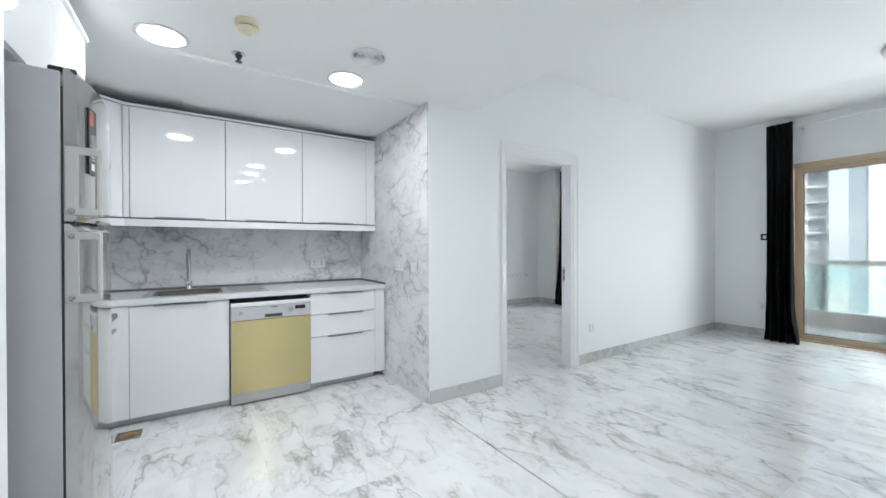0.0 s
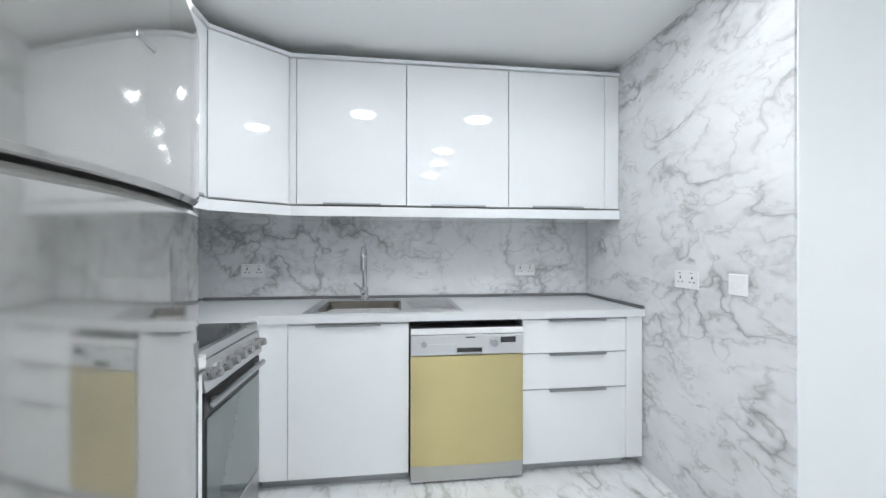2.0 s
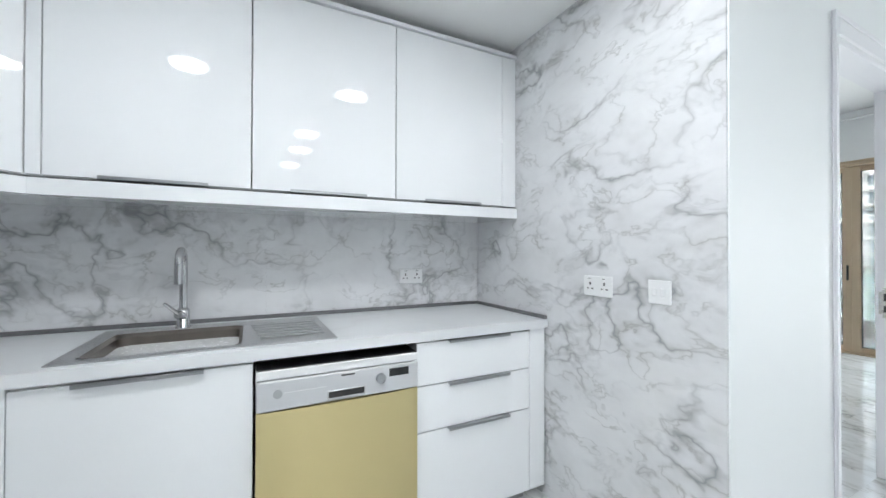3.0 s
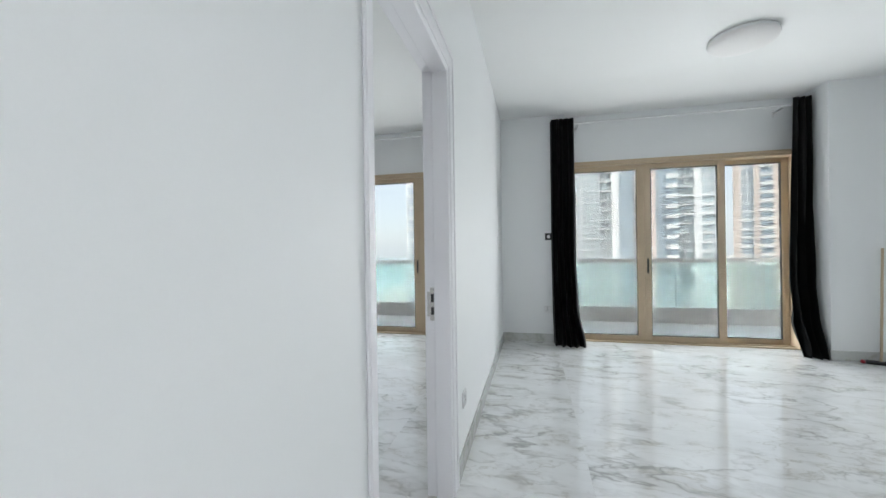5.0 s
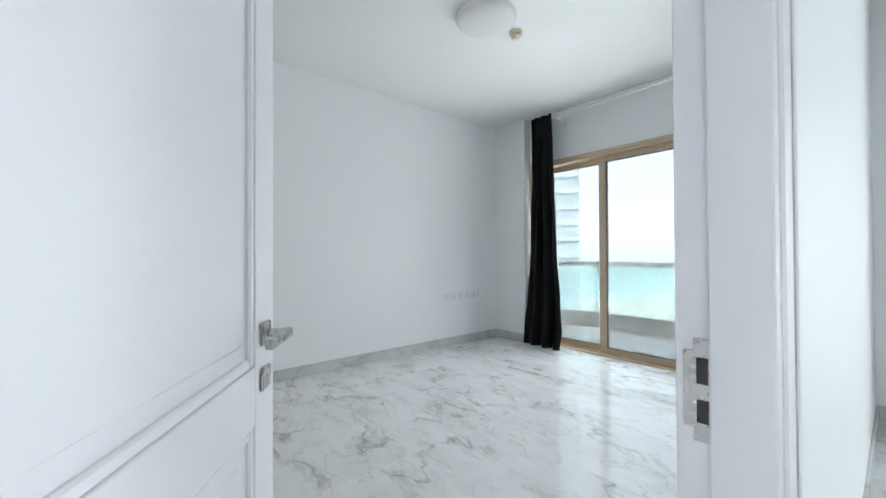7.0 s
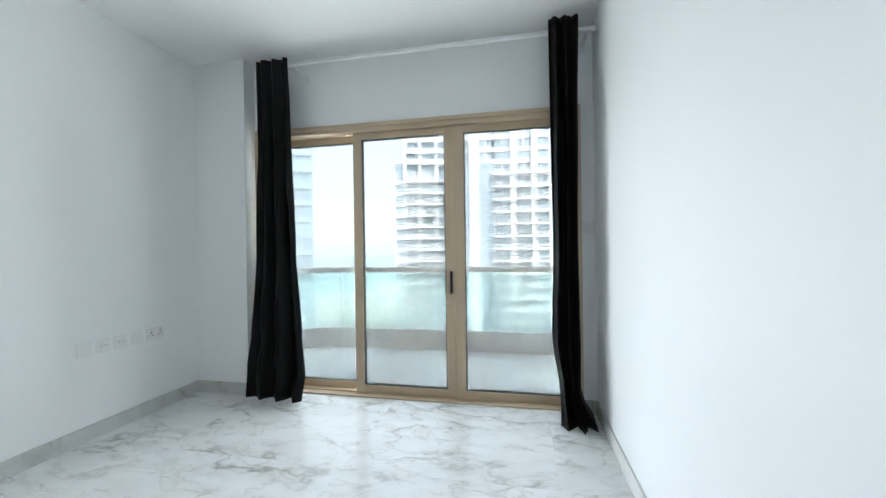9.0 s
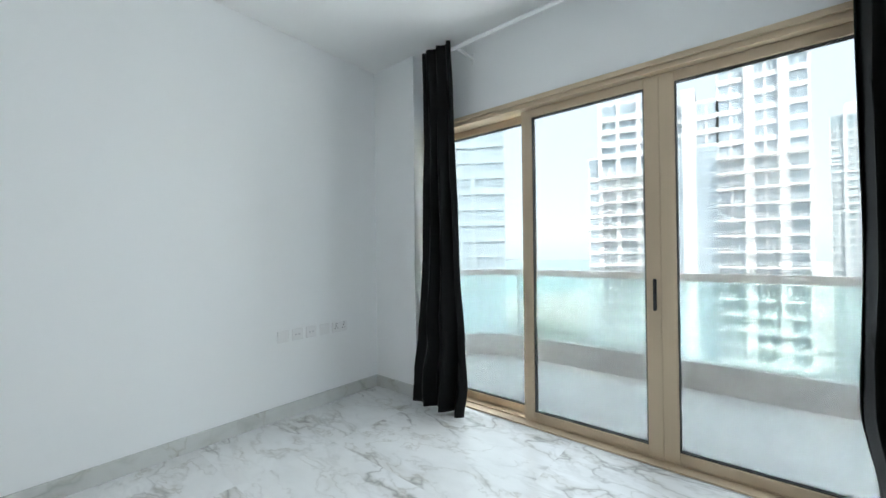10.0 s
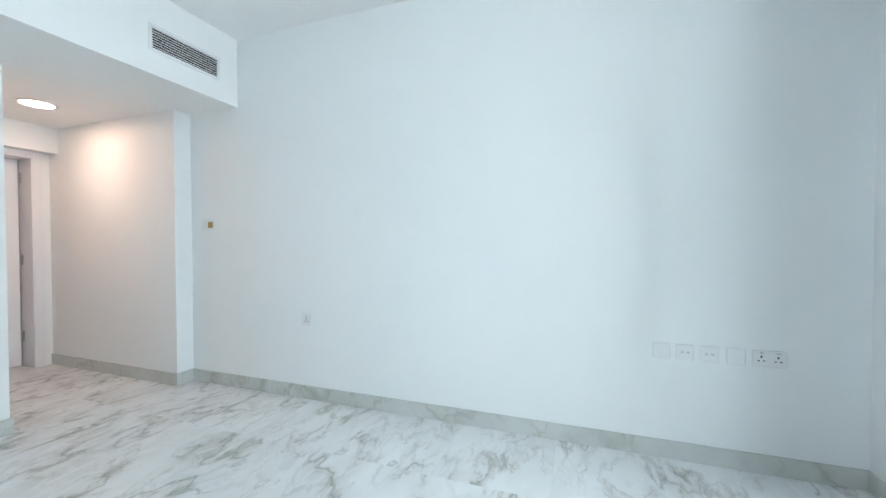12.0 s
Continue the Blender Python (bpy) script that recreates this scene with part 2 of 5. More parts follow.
# ---- mesh helpers ----
def box(bm, x0, x1, y0, y1, z0, z1, bevel=0.0, segments=1):
    made = bmesh.ops.create_cube(bm, size=1.0)["verts"]
    for v in made:
        v.co = Vector((x0 + (v.co.x + 0.5) * (x1 - x0), y0 + (v.co.y + 0.5) * (y1 - y0), z0 + (v.co.z + 0.5) * (z1 - z0)))
    if bevel:
        edges = list({e for v in made for e in v.link_edges})
        bmesh.ops.bevel(bm, geom=edges, offset=bevel, segments=segments, profile=0.5, affect="EDGES")
    return bm


def boxes(*rows, bevel=0.0):
    bm = bmesh.new()
    for r in rows:
        box(bm, *r, bevel=bevel)
    return bm


def tube(bm, a, b, r, sides=16, r2=None):
    """A closed round bar from a to b."""
    a, b = Vector(a), Vector(b)
    d = b - a
    m = Matrix.Translation((a + b) / 2) @ d.to_track_quat("Z", "Y").to_matrix().to_4x4()
    bmesh.ops.create_cone(bm, cap_ends=True, segments=sides, radius1=r, radius2=r if r2 is None else r2, depth=d.length, matrix=m)
    return bm


def lathe(profile, centre, sides=48):
    """A turned solid from (radius, height) pairs about the upright axis."""
    bm = bmesh.new()
    rings = []
    for r, h in profile:
        rings.append([bm.verts.new((centre[0] + r * math.cos(2 * math.pi * k / sides), centre[1] + r * math.sin(2 * math.pi * k / sides), centre[2] + h)) for k in range(sides)])
    for lo, hi in zip(rings, rings[1:]):
        for k in range(sides):
            bm.faces.new((lo[k], lo[(k + 1) % sides], hi[(k + 1) % sides], hi[k]))
    bm.faces.new(rings[0][::-1])
    bm.faces.new(rings[-1])
    bmesh.ops.recalc_face_normals(bm, faces=bm.faces)
    return bm


def sweep(points, r, sides=14):
    """A bent round bar along points."""
    bm = bmesh.new()
    pts = [Vector(p) for p in points]
    rings = []
    for i, p in enumerate(pts):
        d = (pts[min(i + 1, len(pts) - 1)] - pts[max(i - 1, 0)]).normalized()
        side = d.cross(Vector((0, 1, 0)))
        if side.length < 0.1:
            side = d.cross(Vector((1, 0, 0)))
        side.normalize()
        up = side.cross(d)
        rings.append([bm.verts.new(p + r * (side * math.cos(2 * math.pi * k / sides) + up * math.sin(2 * math.pi * k / sides))) for k in range(sides)])
    for lo, hi in zip(rings, rings[1:]):
        for k in range(sides):
            bm.faces.new((lo[k], lo[(k + 1) % sides], hi[(k + 1) % sides], hi[k]))
    bm.faces.new(rings[0][::-1])
    bm.faces.new(rings[-1])
    bmesh.ops.recalc_face_normals(bm, faces=bm.faces)
    return bm


def prism(outline, z0, z1):
    """An upright solid over an outline of (x, y)."""
    bm = bmesh.new()
    lo = [bm.verts.new((x, y, z0)) for x, y in outline]
    hi = [bm.verts.new((x, y, z1)) for x, y in outline]
    n = len(outline)
    for k in range(n):
        bm.faces.new((lo[k], lo[(k + 1) % n], hi[(k + 1) % n], hi[k]))
    bm.faces.new(lo[::-1])
    bm.faces.new(hi)
    bmesh.ops.recalc_face_normals(bm, faces=bm.faces)
    return bm


def finish(bm, name, material, smooth=False):
    mesh = bpy.data.meshes.new(name)
    if smooth:
        for f in bm.faces:
            f.smooth = True
        for e in bm.edges:
            if len(e.link_faces) == 2 and e.calc_face_angle(0) > 0.6:
                e.smooth = False
    bm.to_mesh(mesh)
    bm.free()
    mesh.materials.append(material)
    return mesh


def part(name, bm, material, parent, label="", smooth=False):
    """One mesh, given in world metres, under a thing or a part."""
    base = parent
    while base.parent:
        base = base.parent
    bmesh.ops.translate(bm, verts=bm.verts, vec=-base.location)
    ob = new(name, finish(bm, name, material, smooth))
    ob.parent = parent
    if label:
        ob["label"] = label
    return ob


def thing(name, at, label, category, group="", kind=""):
    ob = new(name)
    ob.location = at
    ob.empty_display_size = 0.1
    return tagged(ob, label, category, group, kind)


def solid(name, bm, material, label, category, kind="structure", smooth=False, group=""):
    """A thing or a piece of the setting that is one mesh."""
    return tagged(new(name, finish(bm, name, material, smooth)), label, category, group, kind)


# ---- plan: x = 0 is the living face of the party wall, y grows towards the windows ----
BED_X0, BED_X1 = -3.475, -0.12
FACADE, OUTER = 4.925, 5.26
HIGH, LOW = 2.89, 2.355
HALL = -1.968
KIT_BACK, KIT_SIDE = -1.44, -2.63
EAST, SOUTH = 4.30, -4.2
DOOR_A, DOOR_B, DOOR_H = 0.763, 1.715, 2.095

# ---- large structure ----
solid("floor", boxes((-4.0, 4.6, -4.6, OUTER, -0.25, -0.012)), GROUT, "pale grout bed under the marble floor tiles", "floor")
solid("ceiling_living", boxes((0, EAST, 0.415, OUTER, HIGH, HIGH + 0.25)), CEILING, "plain white painted living room ceiling", "ceiling")
solid("ceiling_kitchen", boxes((KIT_BACK, EAST, SOUTH, 0.0, LOW, LOW + 0.8), (0.0, EAST, 0.0, 0.415, LOW, LOW + 0.8)), CEILING, "lowered white ceiling over kitchen and hall", "ceiling")
solid("ceiling_bedroom", boxes((BED_X0, BED_X1, 0.915, OUTER, HIGH - 0.005, HIGH + 0.25)), CEILING, "plain white painted bedroom ceiling", "ceiling")
solid("ceiling_soffit", boxes((BED_X0, BED_X1, -1.6, 0.915, 2.335, HIGH + 0.25)), CEILING, "lowered white soffit over the bedroom passage", "ceiling")
solid("wall_party", boxes((BED_X1, 0, 0, DOOR_A, 0, 3.1), (BED_X1, 0, DOOR_B, OUTER, 0, 3.1), (BED_X1, 0, DOOR_A, DOOR_B, DOOR_H, 3.1)), PAINT, "white painted wall between living room and bedroom", "wall")
solid("wall_kitchen_end", boxes((-2.40, BED_X1, 0.0, 0.17, 0, 3.1)), PAINT, "white painted wall behind the kitchen marble", "wall")
solid("wall_kitchen_back", boxes((KIT_BACK - 0.15, KIT_BACK - 0.012, KIT_SIDE, 0.0, 0, 3.1)), PAINT, "wall behind the kitchen units", "wall")
solid("wall_kitchen_side", boxes((KIT_BACK - 0.15, 0.925, KIT_SIDE - 0.15, KIT_SIDE - 0.012, 0, 3.1)), PAINT, "wall behind cooker and fridge", "wall")
solid("wall_hall", boxes((0.925, EAST, HALL - 0.8, HALL, 0, LOW)), PAINT, "white painted hall wall beside the fridge", "wall")
solid("wall_east", boxes((EAST, EAST + 0.2, SOUTH, OUTER, 0, 3.1)), PAINT, "plain white living room side wall", "wall")
solid("wall_south", boxes((-4.0, EAST, SOUTH - 0.2, SOUTH, 0, 3.1)), PAINT, "plain white wall that closes the flat", "wall")
solid("wall_bedroom_side", boxes((BED_X0 - 0.2, BED_X0, -1.6, OUTER, 0, 3.1), (BED_X0, -3.33, -1.6, 0.37, 0, 2.335)), PAINT, "white painted bedroom side wall with a shallow pier", "wall")
solid("wall_passage", boxes((-2.40, -2.30, -1.6, 0.0, 0, 2.4)), PAINT, "white painted passage wall", "wall")
solid("wall_passage_end", boxes((-3.33, -3.22, -1.6, -1.40, 0, 2.4), (-3.22, -2.40, -1.6, -1.40, 2.06, 2.4), (-2.43, -2.40, -1.6, -1.40, 0, 2.06), (-3.33, -2.40, -1.40, -1.25, 2.09, 2.335)), PAINT, "white painted passage end with a door opening", "wall")
solid("wall_bathroom", boxes((-4.0, -3.8, SOUTH, -1.5, 0, 3.15), (-3.8, -3.675, -1.6, -1.5, 0, 3.15)), PAINT, "plain white wall that closes the unlit bathroom", "wall")
solid("wall_facade_bedroom", boxes((BED_X0, -2.975, FACADE, OUTER, 0, 3.1), (-2.975, BED_X1, 5.06, OUTER, 2.295, 3.1), (-0.215, BED_X1, 5.02, OUTER, 0, 2.295)), PAINT, "white painted outer wall round the bedroom window", "wall")
solid("wall_facade_living", boxes((0.0, 0.80, FACADE + 0.005, OUTER, 0, 3.1), (0.80, 3.385, 5.06, OUTER, 2.295, 3.1)), PAINT, "white painted outer wall round the living room window", "wall")
solid("wall_pier", boxes((3.385, EAST, 4.64, OUTER, 0, 3.1)), PAINT, "white painted pier beside the living room window", "wall")
for name, rows, label in (
    ("living", [(0, 0.013, 1.786, FACADE, 0, 0.10), (0, 0.013, 0.0, 0.743, 0, 0.10), (0.013, 0.80, FACADE - 0.008, FACADE + 0.005, 0, 0.10),
                (3.385, EAST, 4.627, 4.64, 0, 0.10), (3.372, 3.385, 4.627, 5.02, 0, 0.10), (EAST - 0.013, EAST, -1.9, 4.627, 0, 0.10)], "grey marble baseboard along the living room walls"),
    ("hall", [(0.925, EAST, HALL, HALL + 0.013, 0, 0.10)], "grey marble baseboard along the hall wall"),
    ("bedroom", [(BED_X0, BED_X0 + 0.013, 0.37, FACADE, 0, 0.10), (BED_X0 + 0.013, -2.975, FACADE - 0.013, FACADE, 0, 0.10), (BED_X0, -3.317, 0.37, 0.383, 0, 0.10),
                 (-3.33, -3.317, -1.40, 0.37, 0, 0.10), (BED_X1 - 0.013, BED_X1, 1.786, 5.007, 0, 0.10), (-0.215, BED_X1, 5.007, 5.02, 0, 0.10),
                 (-2.40, BED_X1, 0.17, 0.183, 0, 0.10), (-2.413, -2.40, -1.40, 0.183, 0, 0.10)], "grey marble baseboard along the bedroom walls")):
    solid("baseboard_" + name, boxes(*rows, bevel=0.002), SKIRT, label, "baseboard")


# ---- sliding window doors ----
def sash(parent, x0, x1, y, z0, z1, stile, handle_x=None):
    """One glazed leaf: four frame bars, dark gasket, glass, and a black pull where it has one."""
    rail = stile * 0.75
    d = 0.045
    leaf = part("leaf", boxes((x0, x0 + stile, y, y + d, z0, z1), (x1 - stile, x1, y, y + d, z0, z1), (x0 + stile, x1 - stile, y, y + d, z0, z0 + rail), (x0 + stile, x1 - stile, y, y + d, z1 - rail, z1), bevel=0.003), BRONZE, parent)
    g = 0.008
    a, b, c, e = x0 + stile, x1 - stile, z0 + rail, z1 - rail
    part("gasket", boxes((a, a + g, y + 0.008, y + d - 0.008, c, e), (b - g, b, y + 0.008, y + d - 0.008, c, e), (a + g, b - g, y + 0.008, y + d - 0.008, c, c + g), (a + g, b - g, y + 0.008, y + d - 0.008, e - g, e)), BLACK, leaf, "black rubber gasket")
    glass = part("pane", boxes((a + g, b - g, y + 0.018, y + 0.026, c + g, e - g)), GLASS, leaf, "window pane with a dark tint that dims the view outside")
    # no shadow, so the dimming tint leaves incoming lamp and sky light alone
    glass.visible_shadow = False
    if handle_x is not None:
        part("pull", boxes((handle_x - 0.009, handle_x + 0.009, y - 0.022, y, 0.868, 1.052), bevel=0.005), BLACK, leaf, "black pull handle")


def glazed_door(name, x0, x1, cuts, far_side, handle, label):
    """Outer frame, three leaves of which one stands on the rear track."""
    ob = thing(name, ((x0 + x1) / 2, 5.15, 0), label, "window", kind="structure")
    f = 0.055
    part("window_frame", boxes((x0, x0 + f, 5.02, 5.24, 0, 2.293), (x1 - f, x1, 5.02, 5.24, 0, 2.293), (x0 + f, x1 - f, 5.03, 5.24, 2.262, 2.293), (x0 + f, x1 - f, 5.05, 5.24, 2.232, 2.262), bevel=0.002), BRONZE, ob)
    part("window_sill", boxes((x0 + f, x1 - f, 5.03, 5.25, 0, 0.012), (x0 + f, x1 - f, 5.10, 5.11, 0.012, 0.022), (x0 + f, x1 - f, 5.185, 5.195, 0.012, 0.022), bevel=0.002), BRONZE, ob, "champagne track sill")
    edges = [x0 + f, cuts[0], cuts[1], x1 - f]
    for k in range(3):
        rear = k == far_side
        a, b = edges[k] - (0.05 if rear and k == 2 else 0), edges[k + 1] + (0.05 if rear and k == 0 else 0)
        sash(ob, a, b, 5.18 if rear else 5.10, 0.022, 2.23, 0.078 if not rear else 0.07, handle[0] if k == handle[1] else None)
    return ob


glazed_door("window_1", -2.95, -0.215, (-2.06, -1.183), 0, (-1.215, 1), "champagne aluminium sliding balcony door of the bedroom")
glazed_door("window_2", 0.80, 3.385, (1.752, 2.645), 2, (1.79, 1), "champagne aluminium sliding balcony door of the living room")


# ---- bedroom door ----
def door_lining():
    ob = thing("door_1", (-0.06, (DOOR_A + DOOR_B) / 2, 0), "open white panelled bedroom door in a moulded white frame", "door", kind="structure")
    a, b, h = DOOR_A, DOOR_B, DOOR_H
    part("lining", boxes((BED_X1 - 0.004, 0.004, a, a + 0.03, 0, h), (BED_X1 - 0.004, 0.004, b - 0.03, b, 0, h), (BED_X1 - 0.004, 0.004, a + 0.03, b - 0.03, h - 0.03, h), bevel=0.002), TRIM, ob)
    part("stop", boxes((-0.075, 0.004, a + 0.03, a + 0.043, 0, h - 0.03), (-0.075, 0.004, b - 0.043, b - 0.03, 0, h - 0.03), (-0.075, 0.004, a + 0.043, b - 0.043, h - 0.043, h - 0.03), bevel=0.003), TRIM, ob)
    for sx, x0, x1 in ((1, 0.0, 0.010), (-1, BED_X1 - 0.010, BED_X1)):
        w, y0, y1 = 0.075, 0.744, 1.785
        bm = boxes((x0, x1, y0, a + 0.026, 0, h + w), (x0, x1, b - 0.012, y1, 0, h + w), (x0, x1, a + 0.026, b - 0.012, h - 0.012, h + w), bevel=0.004)
        o0, o1 = (x1, x1 + 0.005) if sx > 0 else (x0 - 0.005, x0)
        for r in ((o0, o1, y0, y0 + 0.018, 0, h + w), (o0, o1, y1 - 0.022, y1, 0, h + w), (o0, o1, y0 + 0.018, y1 - 0.022, h + w - 0.022, h + w)):
            box(bm, *r, bevel=0.002)
        part("architrave", bm, TRIM, ob)
    strike = part("strike_plate", boxes((-0.098, -0.070, b - 0.034, b - 0.029, 0.855, 1.015), (-0.112, -0.096, b - 0.034, b - 0.029, 0.875, 0.995), bevel=0.001), NICKEL, ob, "satin nickel strike plate")
    # raised dark blocks paint the shade of two latch holes
    part("latch_hole", boxes((-0.093, -0.078, b - 0.036, b - 0.0335, 0.945, 0.985), (-0.093, -0.078, b - 0.036, b - 0.0335, 0.885, 0.92)), HOLE, strike)
    # the leaf, hinged at the kitchen side and swung into the bedroom
    hinge = Vector((BED_X1 + 0.002, a + 0.032, 0))
    turn = Matrix.Translation(hinge) @ Matrix.Rotation(radians(56.5), 4, "Z")

    def swung(bm):
        bmesh.ops.transform(bm, matrix=turn, verts=bm.verts)
        return bm
    L, H, T = 0.835, 2.055, 0.04
    bm = bmesh.new()
    st = 0.105
    box(bm, -T + 0.0, 0, 0, st, 0.006, H, bevel=0.002)
    box(bm, -T, 0, L - st, L, 0.006, H, bevel=0.002)
    for z0, z1 in ((0.006, 0.2), (0.80, 0.92), (H - 0.12, H)):
        box(bm, -T, 0, st, L - st, z0, z1, bevel=0.002)
    for z0, z1 in ((0.2, 0.80), (0.92, H - 0.12)):
        box(bm, -T + 0.012, -0.012, st, L - st, z0, z1)
        box(bm, -T + 0.006, -0.006, st + 0.05, L - st - 0.05, z0 + 0.05, z1 - 0.05, bevel=0.005)
        for m0, m1, n0, n1 in ((st, st + 0.02, z0, z1), (L - st - 0.02, L - st, z0, z1), (st + 0.02, L - st - 0.02, z0, z0 + 0.02), (st + 0.02, L - st - 0.02, z1 - 0.02, z1)):
            box(bm, -T + 0.003, -0.003, m0, m1, n0, n1, bevel=0.004)
    leaf = part("leaf", swung(bm), TRIM, ob, "white moulded two-panel door leaf, ajar")
    for s in (1, -1):
        o = 0.0 if s > 0 else -T
        bm = boxes((min(o, o + s * 0.008), max(o, o + s * 0.008), L - 0.085, L - 0.035, 0.955, 1.005), bevel=0.003)
        tube(bm, (o, L - 0.06, 0.98), (o + s * 0.05, L - 0.06, 0.98), 0.009)
        box(bm, *sorted((o + s * 0.042, o + s * 0.06)), L - 0.18, L - 0.05, 0.97, 0.99, bevel=0.004)
        part("handle", swung(bm), NICKEL, leaf, "satin nickel lever handle")
        part("key_rose", swung(boxes((*sorted((o, o + s * 0.008)), L - 0.085, L - 0.035, 0.86, 0.91), bevel=0.004)), NICKEL, leaf)
    part("lock_plate", swung(boxes((-T * 0.75, -T * 0.25, L - 0.001, L + 0.002, 0.85, 1.03))), NICKEL, leaf)
    for z in (0.25, 1.05, 1.82):
        bm = tube(bmesh.new(), (0.006, 0.0, z), (0.006, 0.0, z + 0.1), 0.007, 12)
        box(bm, -0.03, 0.001, -0.003, 0.0005, z, z + 0.1)
        part("hinge", swung(bm), NICKEL, ob, "satin nickel butt hinge")
    return ob


door_lining()

# ---- door at the end of the passage ----
far_door = thing("door_2", (-2.85, -1.45, 0), "white panelled bathroom door standing ajar in a white frame", "door", kind="structure")
part("lining", boxes((-3.22, -3.19, -1.62, -1.385, 0, 2.06), (-2.50, -2.47, -1.62, -1.385, 0, 2.06), (-3.19, -2.50, -1.62, -1.385, 2.03, 2.06), (-3.27, -3.20, -1.40, -1.38, 0, 2.10), (-3.20, -2.47, -1.40, -1.38, 2.045, 2.10), bevel=0.003), TRIM, far_door)
bm = boxes((-3.185, -2.51, -1.60, -1.56, 0.006, 2.025), bevel=0.003)
for z0, z1 in ((0.2, 0.85), (0.98, 1.9)):
    box(bm, -3.08, -2.62, -1.562, -1.554, z0, z1, bevel=0.004)
bmesh.ops.transform(bm, matrix=Matrix.Translation((-3.185, -1.60, 0)) @ Matrix.Rotation(radians(-24), 4, "Z") @ Matrix.Translation((3.185, 1.60, 0)), verts=bm.verts)
part("leaf", bm, TRIM, far_door)
for z in (0.25, 1.0, 1.8):
    part("hinge", tube(bmesh.new(), (-3.186, -1.555, z), (-3.186, -1.555, z + 0.1), 0.008), NICKEL, far_door)

# ---- balcony ----
solid("balcony_floor", boxes((-4.6, 5.2, OUTER, 7.0, -0.30, -0.05)), BALCONYTILE, "pale balcony floor", "balcony")
# unseen slab sized for the balcony's light; long east end stops a sun patch
solid("balcony_slab_above", boxes((-4.6, 5.2, OUTER, 5.45, HIGH + 0.02, HIGH + 0.3), (-4.2, 9.5, -4.6, OUTER, HIGH + 0.27, HIGH + 0.45)), CEILING, "unseen slab added above, sized to hold off sun and sky", "balcony")
solid("balcony_end_wall", boxes((-3.95, -3.45, OUTER, 5.80, -0.05, HIGH + 0.02)), BALCONY, "pale side wall of the balcony", "wall")


def parapet_line(inset):
    """Outer edge of the balcony: straight, with a round corner at the bedroom end."""
    r, cx, cy = 0.66 - inset, -3.05, 6.22
    pts = [(5.0, cy + r)]
    for k in range(13):
        a = radians(90 + k * 90 / 12)
        pts.append((cx + r * math.cos(a), cy + r * math.sin(a)))
    pts.append((cx - r, OUTER))
    return pts


def band(name, lo_in, hi_in, z0, z1, material, parent, label=""):
    return part(name, prism(parapet_line(lo_in) + parapet_line(hi_in)[::-1], z0, z1), material, parent, label, True)


parapet = thing("balcony_parapet", (1.0, 6.9, -0.05), "pale low balcony wall with green glass and a handrail", "parapet", kind="structure")
band("low_wall", 0.0, 0.16, -0.05, 0.20, BALCONY, parapet)
band("glass", 0.07, 0.082, 0.20, 0.93, RAILGLASS, parapet, "pale green balcony glass").visible_shadow = False
band("handrail", 0.02, 0.13, 0.93, 1.0, BALCONY, parapet, "pale round-edged handrail")
bm = bmesh.new()
for x in (-3.02, -1.35, 0.65, 2.65):
    box(bm, x, x + 0.007, 6.76, 6.83, 0.2, 0.93)
part("glass_joint", bm, SILVER, parapet)


# ================= kitchen =================
FRONT, UPFRONT, TOP = -0.805, -1.042, 0.872


def bar_handle(parent, x, y0, y1, z, along="y"):
    """Thin aluminium edge pull that hooks over a door edge."""
    if along == "y":
        bm = boxes((x, x + 0.024, y0, y1, z - 0.002, z + 0.004), (x + 0.021, x + 0.024, y0, y1, z - 0.008, z + 0.003), bevel=0.001)
    else:
        bm = boxes((y0, y1, x, x + 0.020, z - 0.002, z + 0.005), bevel=0.0015)
    part("handle", bm, ALU, parent, "slim aluminium edge pull")


def base_unit(name, y0, y1, fronts, label):
    """Floor cabinet of the sink wall: carcass, plinth and its fronts with edge pulls."""
    ob = thing(name, ((KIT_BACK + FRONT) / 2, (y0 + y1) / 2, 0), label, "cabinet", "kitchen base units")
    part("body", boxes((KIT_BACK + 0.02, FRONT - 0.02, y0 + 0.001, y1 - 0.001, 0.09, TOP - 0.042)), PLATE, ob)
    part("plinth", boxes((FRONT - 0.06, FRONT - 0.045, y0 + 0.001, y1 - 0.001, 0, 0.09)), ALU, ob, "brushed metal plinth")
    for kind, z0, z1, h0, h1 in fronts:
        f = part(kind, boxes((FRONT - 0.019, FRONT, y0 + 0.001, y1 - 0.001, z0, z1), bevel=0.0012), GLOSS, ob)
        if h1 > h0:
            bar_handle(f, FRONT - 0.004, h0, h1, z1)
    return ob


base_unit("drawer_cabinet", -0.705, -0.115, [("drawer_front", 0.645, 0.822, -0.56, -0.24), ("drawer_front", 0.452, 0.640, -0.56, -0.24), ("drawer_front", 0.055, 0.447, -0.56, -0.24)], "white gloss three-drawer kitchen unit beside the dishwasher")
base_unit("sink_cabinet", -1.905, -1.308, [("door", 0.055, 0.820, -1.77, -1.45)], "white gloss kitchen unit with one door under the sink")
end_panel = solid("end_panel", boxes((KIT_BACK + 0.02, FRONT, -0.113, -0.018, 0.055, TOP - 0.042), bevel=0.0015), GLOSS, "white gloss filler panel against the marble wall", "panel", kind="")
corner = thing("corner_filler", (-0.83, -1.98, 0), "white gloss corner filler beside the cooker", "panel")
part("panel", boxes((FRONT - 0.019, FRONT, -2.04, -1.907, 0.055, TOP - 0.042), bevel=0.0015), GLOSS, corner)
